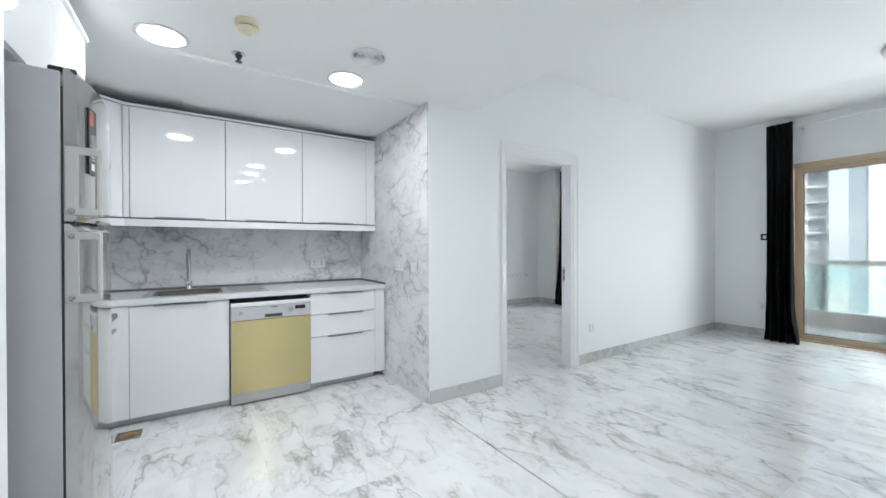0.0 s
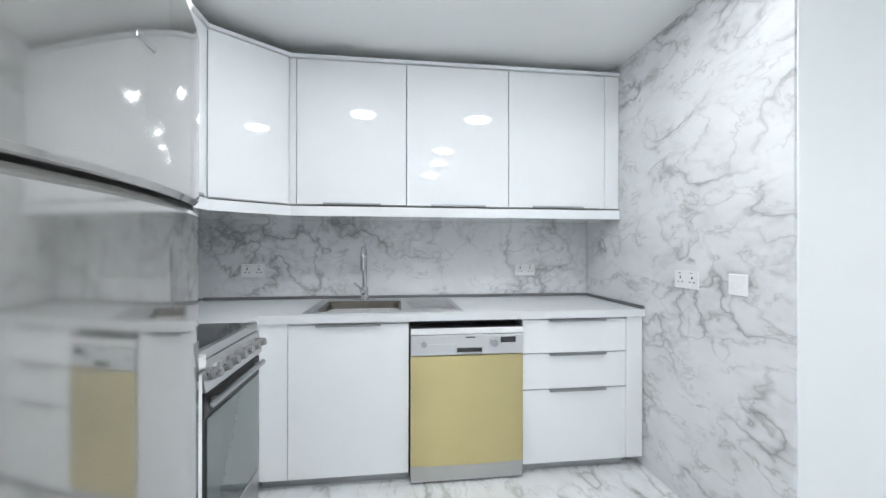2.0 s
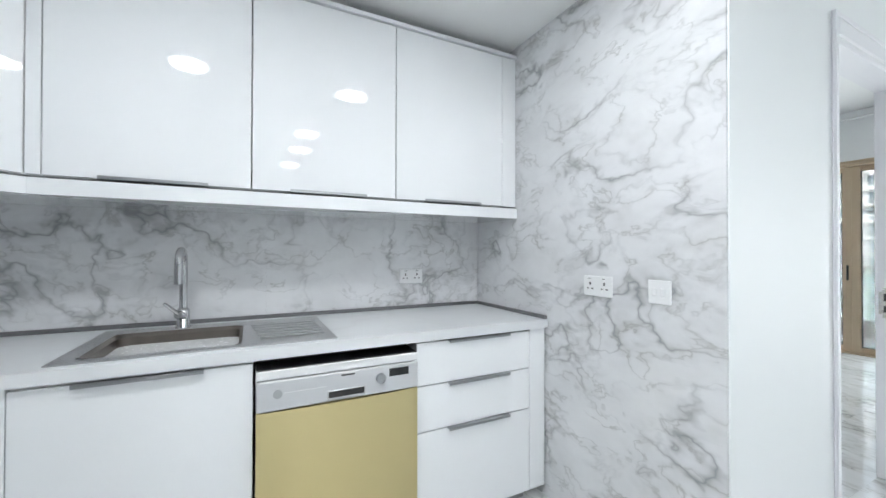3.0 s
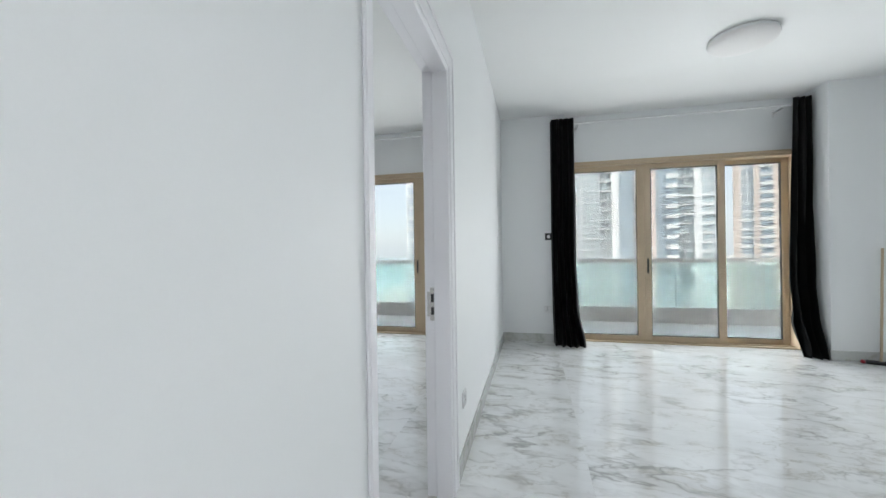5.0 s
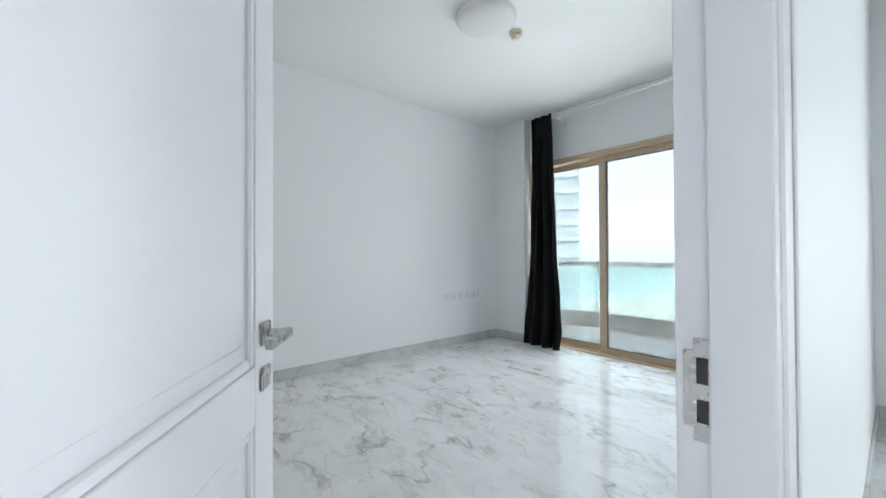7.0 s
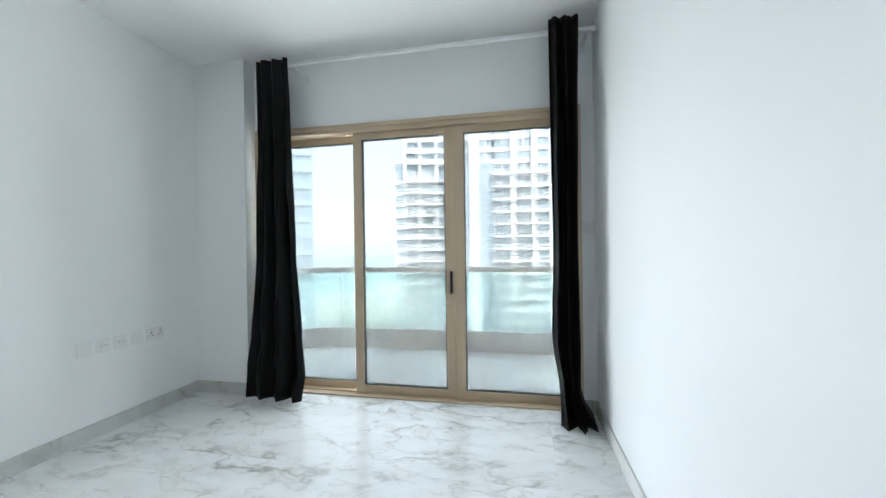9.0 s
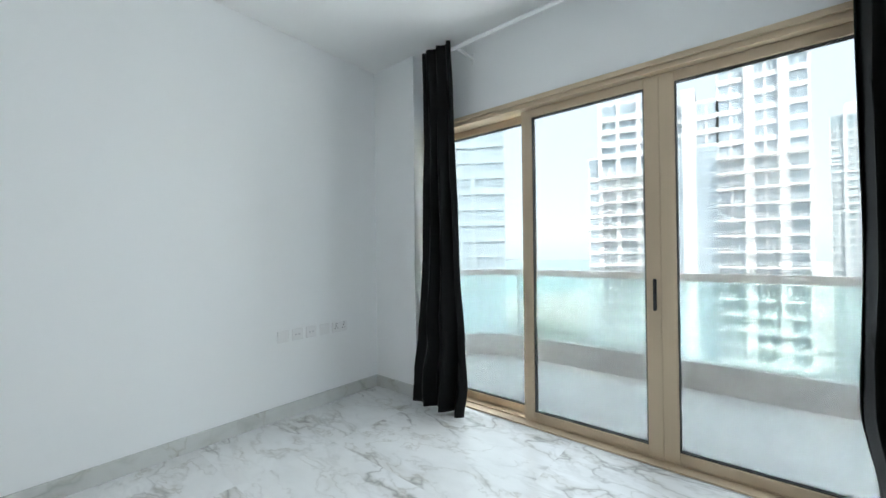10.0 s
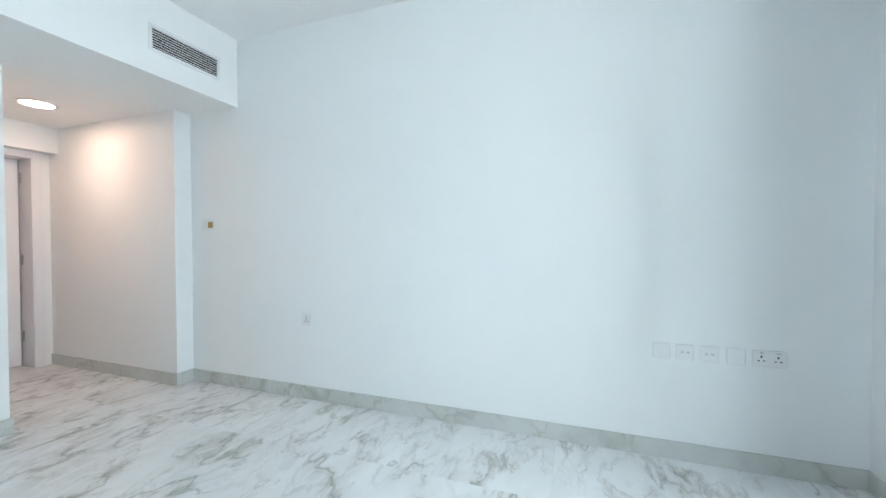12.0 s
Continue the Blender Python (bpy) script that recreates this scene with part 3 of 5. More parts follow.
part("panel", boxes((FRONT, -0.628, -2.06, -2.04, 0.055, TOP - 0.042), bevel=0.0015), GLOSS, corner)
part("plinth", boxes((FRONT - 0.06, FRONT - 0.045, -2.04, -1.907, 0, 0.055)), ALU, corner)
slim = thing("narrow_cabinet", (-0.035, -2.3, 0), "narrow white gloss unit between cooker and fridge", "cabinet")
part("body", boxes((-0.116, 0.045, -2.6, -1.99, 0.0, TOP - 0.042)), PLATE, slim)
slim_door = part("door", boxes((-0.116, 0.045, -1.99, -1.97, 0.09, TOP - 0.05), bevel=0.0015), GLOSS, slim)
bar_handle(slim_door, -1.972, -0.105, 0.03, TOP - 0.05, "x")

# worktop with the sink cut out
SX0, SX1, SY0, SY1 = -1.36, -0.832, -1.845, -1.02
CF = -0.79
worktop = thing("worktop", (-1.1, -1.3, TOP - 0.04), "pale marble-look kitchen worktop with a metal edge strip", "worktop")


def slab(xs, ys, inside, z0, z1):
    """One flat slab over those cells of a grid that are inside."""
    bm = bmesh.new()
    at = {}

    def v(i, j, z):
        if (i, j, z) not in at:
            at[i, j, z] = bm.verts.new((xs[i], ys[j], z))
        return at[i, j, z]
    cells = {(i, j) for i in range(len(xs) - 1) for j in range(len(ys) - 1) if inside((xs[i] + xs[i + 1]) / 2, (ys[j] + ys[j + 1]) / 2)}
    for i, j in cells:
        bm.faces.new((v(i, j, z1), v(i + 1, j, z1), v(i + 1, j + 1, z1), v(i, j + 1, z1)))
        bm.faces.new((v(i, j, z0), v(i, j + 1, z0), v(i + 1, j + 1, z0), v(i + 1, j, z0)))
        for di, dj, a, b in ((-1, 0, (i, j + 1), (i, j)), (1, 0, (i + 1, j), (i + 1, j + 1)), (0, -1, (i, j), (i + 1, j)), (0, 1, (i + 1, j + 1), (i, j + 1))):
            if (i + di, j + dj) not in cells:
                bm.faces.new((v(*a, z0), v(*b, z0), v(*b, z1), v(*a, z1)))
    bmesh.ops.recalc_face_normals(bm, faces=bm.faces)
    return bm


part("slab", slab([KIT_BACK, SX0 + 0.01, SX1 - 0.01, CF, -0.62], [-2.62, -2.04, SY0 + 0.01, SY1 - 0.01, -0.012],
                  lambda x, y: (x < CF or y < -2.04) and not (SX0 < x < SX1 and SY0 < y < SY1), TOP - 0.04, TOP), WORKTOP, worktop)
part("slab", boxes((-0.119, 0.047, -2.62, -1.96, TOP - 0.04, TOP), bevel=0.002), WORKTOP, worktop)
part("edge_strip", boxes((KIT_BACK, KIT_BACK + 0.018, -2.60, -0.03, TOP, TOP + 0.018), (KIT_BACK, CF, -0.030, -0.012, TOP, TOP + 0.018), (KIT_BACK + 0.018, -0.62, -2.618, -2.60, TOP, TOP + 0.018), bevel=0.004), DARKALU, worktop, "dark brushed metal sealing strip")

# sink and tap
sink = thing("sink", ((SX0 + SX1) / 2, (SY0 + SY1) / 2, TOP), "stainless steel sink with a ribbed drainer set in the worktop", "sink")
BY0, BY1, BX0, BX1 = SY0 + 0.055, -1.345, SX0 + 0.085, SX1 - 0.045
part("rim", boxes((SX0, BX0, SY0, SY1, TOP, TOP + 0.004), (BX1, SX1, SY0, SY1, TOP, TOP + 0.004), (BX0, BX1, SY0, BY0, TOP, TOP + 0.004), (BX0, BX1, BY1, SY1, TOP - 0.002, TOP + 0.003), bevel=0.001), STEEL, sink)
bm = bmesh.new()
loops = []
for inset, z in ((0.0, TOP + 0.003), (0.012, TOP - 0.01), (0.02, TOP - 0.13), (0.05, TOP - 0.155)):
    ring = []
    r = 0.045
    for cx, cy, a0 in ((BX1 - inset - r, BY1 - inset - r, 0), (BX0 + inset + r, BY1 - inset - r, 90), (BX0 + inset + r, BY0 + inset + r, 180), (BX1 - inset - r, BY0 + inset + r, 270)):
        for k in range(6):
            a = radians(a0 + k * 18)
            ring.append(bm.verts.new((cx + r * math.cos(a), cy + r * math.sin(a), z)))
    loops.append(ring)
for lo, hi in zip(loops, loops[1:]):
    for k in range(len(lo)):
        bm.faces.new((lo[k], lo[(k + 1) % len(lo)], hi[(k + 1) % len(lo)], hi[k]))
bm.faces.new(loops[-1])
bmesh.ops.recalc_face_normals(bm, faces=bm.faces)
for f in bm.faces:
    f.normal_flip()
part("basin", bm, SHADEDBASIN, sink, "deep stainless basin, its steel darkened for the shade inside", True)
for k in range(6):
    x = BX0 + 0.035 + k * 0.055
    part("drainer_rib", boxes((x, x + 0.022, BY1 + 0.03 + k * 0.006, SY1 - 0.03, TOP + 0.003, TOP + 0.0075), bevel=0.002), STEEL, sink)
part("waste", lathe([(0.04, 0), (0.045, 0.003), (0.03, 0.003), (0.028, -0.001)], ((BX0 + BX1) / 2, BY0 + 0.2, TOP - 0.155), 24), CHROME, sink)

tap = thing("tap", (SX0 + 0.045, -1.575, TOP + 0.004), "chrome swan-neck kitchen mixer tap on the sink rim", "tap")
tx, ty, tz = tap.location
part("base", lathe([(0.028, 0), (0.028, 0.006), (0.024, 0.012), (0.024, 0.075), (0.018, 0.085), (0.012, 0.09)], (tx, ty, tz), 28), CHROME, tap, "", True)
neck = [(tx, ty, tz + 0.085), (tx, ty, tz + 0.27)]
neck += [(tx + 0.06 - 0.06 * math.cos(radians(a)), ty, tz + 0.27 + 0.06 * math.sin(radians(a))) for a in range(15, 181, 15)]
neck += [(tx + 0.12, ty, tz + 0.25)]
part("spout", sweep(neck, 0.0155), CHROME, tap, "", True)
part("nozzle", tube(bmesh.new(), (tx + 0.12, ty, tz + 0.255), (tx + 0.12, ty, tz + 0.195), 0.017), CHROME, tap, "", True)
bm = tube(bmesh.new(), (tx + 0.01, ty, tz + 0.05), (tx + 0.045, ty - 0.012, tz + 0.062), 0.017)
part("lever", tube(bm, (tx + 0.035, ty - 0.01, tz + 0.062), (tx + 0.075, ty - 0.055, tz + 0.115), 0.009, 12, 0.006), CHROME, tap, "chrome lever", True)

# dishwasher
dy0, dy1, dx = -1.303, -0.709, -0.775
dish = thing("dishwasher", (-1.07, (dy0 + dy1) / 2, 0), "freestanding dishwasher with brushed gold door and silver control panel", "dishwasher")
part("body", boxes((-1.38, dx - 0.03, dy0 + 0.004, dy1 - 0.004, 0.02, 0.762)), SILVER, dish)
part("lid", boxes((-1.38, dx - 0.002, dy0 + 0.002, dy1 - 0.002, 0.764, 0.795), bevel=0.003), PLATE, dish, "white top plate")
# black strips put the shade of the gap under the worktop into colour
part("insulation", boxes((-1.36, dx - 0.012, dy0 + 0.004, dy1 - 0.004, 0.795, 0.798), (-1.36, dx - 0.12, dy0 + 0.004, dy1 - 0.004, 0.798, 0.828)), BLACK, dish, "black strips standing in for the shade above the dishwasher lid")
n = 20
front = [(dx - 0.03, dy0 + 0.003)] + [(dx - 0.004 + 0.014 * (1 - (2 * k / n - 1) ** 2) ** 0.8, dy0 + 0.003 + k / n * (dy1 - dy0 - 0.006)) for k in range(n + 1)] + [(dx - 0.03, dy1 - 0.003)]
door = part("door", prism(front, 0.098, 0.655), GOLD, dish, "brushed gold front panel", True)
panel = part("control_panel", boxes((dx - 0.03, dx + 0.003, dy0 + 0.003, dy1 - 0.003, 0.658, 0.761), bevel=0.004), SILVER, dish, "silver control panel")
part("display", boxes((dx + 0.003, dx + 0.005, dy1 - 0.125, dy1 - 0.045, 0.717, 0.747)), HOB, panel, "black display")
part("grip", boxes((dx + 0.0025, dx + 0.0045, dy0 + 0.235, dy0 + 0.375, 0.664, 0.698), bevel=0.0008), STEEL, panel)
# raised dark block paints the shade inside the grip
part("grip_recess", boxes((dx + 0.003, dx + 0.0052, dy0 + 0.240, dy0 + 0.370, 0.672, 0.694)), HOLE, panel)
part("knob", tube(bmesh.new(), (dx + 0.002, dy1 - 0.16, 0.717), (dx + 0.018, dy1 - 0.16, 0.717), 0.019, 24), ALU, panel, "round programme knob", True)
part("power_button", tube(bmesh.new(), (dx + 0.002, dy0 + 0.07, 0.715), (dx + 0.006, dy0 + 0.07, 0.715), 0.015, 24), ALU, panel, "", True)
part("marking", boxes((dx + 0.003, dx + 0.0036, dy0 + 0.285, dy0 + 0.335, 0.745, 0.751)), HOLE, panel)
part("marking", boxes((dx + 0.003, dx + 0.0036, dy0 + 0.09, dy0 + 0.23, 0.715, 0.717)), PLATE, panel)
part("marking", boxes((dx + 0.003, dx + 0.0036, dy1 - 0.12, dy1 - 0.05, 0.715, 0.717)), PLATE, panel)
part("plinth", boxes((dx - 0.045, dx - 0.006, dy0 + 0.004, dy1 - 0.004, 0.012, 0.094), bevel=0.002), STEEL, dish, "brushed steel plinth")
for y in (dy0 + 0.05, dy1 - 0.05):
    part("foot", tube(bmesh.new(), (dx - 0.08, y, 0), (dx - 0.08, y, 0.025), 0.018, 12), BLACK, dish)
    part("foot", tube(bmesh.new(), (-1.3, y, 0), (-1.3, y, 0.025), 0.018, 12), BLACK, dish)

# upper cabinets
UZ0, UZ1 = 1.40, 2.285


def wall_unit(y0, y1, label, handle=True):
    ob = thing("wall_cabinet", ((KIT_BACK + UPFRONT) / 2, (y0 + y1) / 2, UZ0), label, "cabinet", "kitchen wall units")
    part("body", boxes((KIT_BACK + 0.002, UPFRONT - 0.02, y0 + 0.001, y1 - 0.001, UZ0 + 0.05, UZ1 - 0.02)), PLATE, ob)
    d = part("door", boxes((UPFRONT - 0.019, UPFRONT, y0 + 0.0008, y1 - 0.0008, UZ0 + 0.052, UZ1 - 0.022), bevel=0.0015), GLOSS, ob)
    if handle:
        m = (y0 + y1) / 2
        part("handle", boxes((UPFRONT - 0.004, UPFRONT + 0.018, m - 0.16, m + 0.16, UZ0 + 0.046, UZ0 + 0.050), (UPFRONT + 0.015, UPFRONT + 0.018, m - 0.16, m + 0.16, UZ0 + 0.046, UZ0 + 0.060), bevel=0.001), ALU, d, "slim aluminium edge pull")
    return ob


for y0, y1 in ((-0.71, -0.105), (-1.315, -0.713), (-1.925, -1.318)):
    wall_unit(y0, y1, "white gloss wall cabinet with an aluminium pull")
solid("cabinet_end_panel", boxes((KIT_BACK + 0.002, UPFRONT, -0.103, -0.013, UZ0 + 0.05, UZ1 - 0.02), bevel=0.0015), GLOSS, "white gloss filler beside the wall cabinets", "panel", kind="")
# corner cabinet: a door set across the corner
CA, CB = (UPFRONT, -1.965), (-0.80, -2.28)
cab = thing("corner_wall_cabinet", (-1.15, -2.3, UZ0), "white gloss corner wall cabinet with a slanting door", "cabinet", "kitchen wall units")
part("body", prism([(KIT_BACK + 0.002, -1.928), (CA[0] - 0.02, -1.928), (CA[0] - 0.02, CA[1]), (CB[0] - 0.012, CB[1] - 0.018), (CB[0] - 0.012, KIT_SIDE + 0.002), (KIT_BACK + 0.002, KIT_SIDE + 0.002)], UZ0 + 0.05, UZ1 - 0.02), PLATE, cab)
part("post", boxes((UPFRONT - 0.019, UPFRONT, CA[1], -1.928, UZ0 + 0.052, UZ1 - 0.022), bevel=0.0015), GLOSS, cab)
ax, ay = CA
bx, by = CB
ln = math.hypot(bx - ax, by - ay)
ux, uy = (bx - ax) / ln, (by - ay) / ln
nx, ny = -uy, ux
if nx + ny < 0:
    nx, ny = -nx, -ny


def slant(s0, s1, o0, o1, z0, z1):
    return prism([(ax + ux * s0 + nx * o0, ay + uy * s0 + ny * o0), (ax + ux * s1 + nx * o0, ay + uy * s1 + ny * o0), (ax + ux * s1 + nx * o1, ay + uy * s1 + ny * o1), (ax + ux * s0 + nx * o1, ay + uy * s0 + ny * o1)], z0, z1)


cd = part("door", slant(0.004, ln - 0.004, -0.018, 0.0, UZ0 + 0.052, UZ1 - 0.022), GLOSS, cab)
part("handle", slant(ln * 0.5 - 0.16, ln * 0.5 + 0.16, -0.002, 0.018, UZ0 + 0.046, UZ0 + 0.052), ALU, cd, "slim aluminium edge pull")
for x0, x1 in ((CB[0], -0.44), (-0.437, -0.072)):
    ob = thing("wall_cabinet", ((x0 + x1) / 2, -2.42, UZ0), "white gloss wall cabinet above the cooker", "cabinet", "kitchen wall units")
    part("body", boxes((x0 + 0.001, x1 - 0.001, KIT_SIDE + 0.002, -2.30, UZ0 + 0.05, UZ1 - 0.02)), PLATE, ob)
    d = part("door", boxes((x0 + 0.0008, x1 - 0.0008, -2.299, -2.28, UZ0 + 0.052, UZ1 - 0.022), bevel=0.0015), GLOSS, ob)
    part("handle", boxes((x0 + 0.06, x1 - 0.06, -2.284, -2.262, UZ0 + 0.046, UZ0 + 0.050), (x0 + 0.06, x1 - 0.06, -2.265, -2.262, UZ0 + 0.046, UZ0 + 0.060), bevel=0.001), ALU, d)
outline = [(KIT_BACK + 0.001, -0.013), (UPFRONT + 0.012, -0.013), (UPFRONT + 0.012, -1.955), (CB[0] + 0.006, CB[1] + 0.012), (-0.074, CB[1] + 0.012), (-0.074, KIT_SIDE + 0.001), (KIT_BACK + 0.001, KIT_SIDE + 0.001)]
trim = thing("cabinet_trim", (-1.2, -1.2, UZ0), "white light pelmet and cornice along the wall cabinets", "trim")
part("pelmet", prism(outline, UZ0 - 0.014, UZ0 + 0.040), GLOSS, trim)
part("cornice", prism(outline, UZ1 - 0.018, UZ1), GLOSS, trim)
# cabinet over the fridge
over = thing("fridge_top_cabinet", (0.48, -2.3, 1.82), "white gloss cabinet above the fridge", "cabinet")
part("body", boxes((-0.07, 0.915, KIT_SIDE + 0.002, -2.0, 1.84, 2.27)), GLOSS, over)
for x0, x1 in ((-0.07, 0.42), (0.423, 0.915)):
    part("door", boxes((x0 + 0.001, x1 - 0.001, -1.999, -1.98, 1.842, 2.265), bevel=0.0015), GLOSS, over)
part("cornice", boxes((-0.074, 0.918, KIT_SIDE + 0.002, -1.965, 2.27, 2.288), bevel=0.002), GLOSS, over)

# cooker
cook = thing("cooker", (-0.31, -2.3, 0), "freestanding steel cooker with black glass hob and grey oven door", "cooker")
kx0, kx1, ky = -0.618, -0.124, -1.985
part("body", boxes((kx0, kx1, -2.59, ky - 0.03, 0.07, TOP - 0.03)), STEEL, cook)
part("hob", boxes((kx0, kx1, -2.59, ky - 0.012, TOP - 0.012, TOP + 0.003), bevel=0.001), HOB, cook, "black glass hob")
part("hob_frame", boxes((kx0 - 0.004, kx1 + 0.004, ky - 0.022, ky + 0.002, TOP - 0.03, TOP + 0.005), (kx0 - 0.004, kx1 + 0.004, -2.59, ky - 0.022, TOP - 0.03, TOP - 0.013), bevel=0.003), STEEL, cook)
bm = bmesh.new()
fascia = [(ky - 0.03, TOP - 0.03), (ky + 0.004, TOP - 0.032), (ky + 0.022, TOP - 0.125), (ky - 0.03, TOP - 0.125)]
lo = [bm.verts.new((kx0, y, z)) for y, z in fascia]
hi = [bm.verts.new((kx1, y, z)) for y, z in fascia]
for k in range(4):
    bm.faces.new((lo[k], lo[(k + 1) % 4], hi[(k + 1) % 4], hi[k]))
bm.faces.new(lo), bm.faces.new(hi)
bmesh.ops.recalc_face_normals(bm, faces=bm.faces)
fas = part("fascia", bm, STEEL, cook, "brushed steel control fascia")
for k in range(7):
    x = kx0 + 0.042 + k * 0.068
    bm = tube(bmesh.new(), (x, ky + 0.012, TOP - 0.078), (x, ky + 0.028, TOP - 0.075), 0.021, 20)
    tube(bm, (x, ky + 0.028, TOP - 0.075), (x, ky + 0.05, TOP - 0.071), 0.018, 20, 0.015)
    part("knob", bm, KNOB, fas, "dark steel cooker knob", True)
oven = part("oven_door", boxes((kx0 + 0.004, kx1 - 0.004, ky - 0.03, ky + 0.012, 0.235, TOP - 0.14), bevel=0.004), BLACK, cook, "oven door with grey glass")
part("glass", boxes((kx0 + 0.02, kx1 - 0.02, ky + 0.012, ky + 0.016, 0.25, TOP - 0.215)), OVENGLASS, oven, "dark grey oven glass")
bm = boxes((kx0 + 0.01, kx1 - 0.01, ky + 0.024, ky + 0.042, TOP - 0.178, TOP - 0.155), bevel=0.006)
for x in (kx0 + 0.05, kx1 - 0.07):
    box(bm, x, x + 0.02, ky + 0.012, ky + 0.03, TOP - 0.175, TOP - 0.158, bevel=0.002)
part("handle", bm, ALU, oven, "aluminium bar handle")
part("drawer", boxes((kx0 + 0.004, kx1 - 0.004, ky - 0.03, ky + 0.01, 0.075, 0.228), bevel=0.004), STEEL, cook, "steel storage drawer")
for x in (kx0 + 0.05, kx1 - 0.05):
    for y in (ky - 0.06, -2.52):
        part("foot", tube(bmesh.new(), (x, y, 0), (x, y, 0.075), 0.016, 12, 0.02), BLACK, cook)

# fridge
fridge = thing("fridge", (0.455, -2.2, 0), "tall silver two-door fridge freezer with framed handles", "fridge")
fx0, fx1, FH = 0.055, 0.825, 1.817
part("body", boxes((fx0 + 0.004, fx1, -2.54, -1.928, 0.03, FH - 0.012), bevel=0.004), FRIDGESIDE, fridge, "grey side walls")


def bowed(z0, z1, rise):
    """A door bowed outward across its width; its top edge drops towards the far side when rise is given."""
    bm = bmesh.new()
    n = 18
    cols = []
    for k in range(n + 1):
        u = k / n
        x = fx0 + u * (fx1 - fx0)
        y = -1.878 + 0.050 * (1 - (2 * u - 1) ** 2) - (0.012 if k in (0, n) else 0)
        top = z1 - rise * (1 - u) ** 2
        cols.append([bm.verts.new((x, -1.922, z0)), bm.verts.new((x, y - 0.012, z0)), bm.verts.new((x, y, z0 + 0.012)), bm.verts.new((x, y, top - 0.02)), bm.verts.new((x, y - 0.02, top)), bm.verts.new((x, -1.922, top))])
    for a, b in zip(cols, cols[1:]):
        for k in range(6):
            bm.faces.new((a[k], a[(k + 1) % 6], b[(k + 1) % 6], b[k]))
    bm.faces.new(cols[0][::-1]), bm.faces.new(cols[-1])
    bmesh.ops.recalc_face_normals(bm, faces=bm.faces)
    return bm


def frame_handle(parent, z0, z1, screws):
    """A rectangular pull: side strip, two arms and a grip bar standing off the door."""
    x1 = fx1 - 0.002
    part("handle_base", boxes((x1, x1 + 0.007, -1.920, -1.886, z0, z1), bevel=0.002), HANDLEGREY, parent)
    bm = boxes((x1 - 0.016, x1 + 0.006, -1.846, -1.828, z0, z1), bevel=0.006)
    for a, b in ((z0, z0 + 0.026), (z1 - 0.026, z1)):
        box(bm, x1 + 0.0005, x1 + 0.0065, -1.892, -1.838, a, b, bevel=0.002)
    h = part("handle", bm, HANDLEGREY, parent, "silver framed pull handle")
    for z in screws:
        bm = lathe([(0.010, 0), (0.010, 0.0015), (0.007, 0.0016), (0.007, 0.004), (0.004, 0.005)], (0, 0, 0), 20)
        bmesh.ops.transform(bm, matrix=Matrix.Translation((x1 + 0.0065, -1.904, z)) @ Matrix.Rotation(radians(90), 4, "Y"), verts=bm.verts)
        part("screw", bm, KNOB, h, "round dark screw cap", True)


upper_door = part("freezer_door", bowed(1.312, FH, 0.05), FRIDGE, fridge, "silver bowed freezer door", True)
lower_door = part("fridge_door", bowed(0.06, 1.304, 0.0), FRIDGE, fridge, "silver bowed fridge door", True)
# first strip blackens the door gap in place of its shade
part("seal", boxes((fx0 + 0.01, fx1 - 0.01, -1.945, -1.895, 1.304, 1.312)), BLACK, fridge, "black strip standing in for the shade between the doors")
part("seal", boxes((fx0 + 0.008, fx1 - 0.003, -1.930, -1.920, 0.06, FH - 0.06)), BLACK, fridge, "black door seal")
part("hinge_cap", boxes((fx1 - 0.06, fx1 - 0.01, -1.96, -1.89, FH - 0.012, FH + 0.006), bevel=0.004), BLACK, fridge)
frame_handle(upper_door, 1.332, 1.562, (1.347,))
frame_handle(lower_door, 1.042, 1.277, (1.057, 1.262))
part("sticker", boxes((fx0 + 0.045, fx0 + 0.085, -1.872, -1.8685, 1.572, 1.722)), PAPER, upper_door, "pale energy sticker")
part("badge", boxes((0.40, 0.46, -1.829, -1.827, 1.567, 1.578)), STEEL, upper_door)
for x in (fx0 + 0.06, fx1 - 0.06):
    for y in (-2.5, -1.98):
        part("foot", tube(bmesh.new(), (x, y, 0), (x, y, 0.035), 0.02, 12), BLACK, fridge)
SWING = Matrix.Translation((0.464, -2.184, 0)) @ Matrix.Rotation(radians(5.5), 4, "Z") @ Matrix.Translation((-0.455, 2.2, 0))
fridge.matrix_basis = SWING @ fridge.matrix_basis
leaflet = thing("leaflet", (0.685, -1.835, 1.46), "black takeaway leaflet with a food picture on the fridge door", "leaflet")
part("sheet", boxes((0.655, 0.722, -1.838, -1.8355, 1.46, 1.69)), FLYER, leaflet)
part("picture", boxes((0.684, 0.719, -1.8355, -1.8345, 1.632, 1.682)), FOODPRINT, leaflet, "orange dish picture")
for k in range(10):
    z = 1.60 - k * 0.0095
    part("text_bar", boxes((0.662, 0.700 + 0.014 * ((k * 5) % 3) / 3, -1.8355, -1.8347, z - 0.0028, z)), PAPER, leaflet)
part("code_block", boxes((0.676, 0.702, -1.8355, -1.8347, 1.475, 1.499)), PAPER, leaflet)
leaflet.matrix_basis = SWING @ Matrix.Translation((0.752, -1.8575, 0.022)) @ Matrix.Rotation(radians(-12), 4, "Z") @ Matrix.Translation((-0.6885, 1.8368, 0)) @ leaflet.matrix_basis


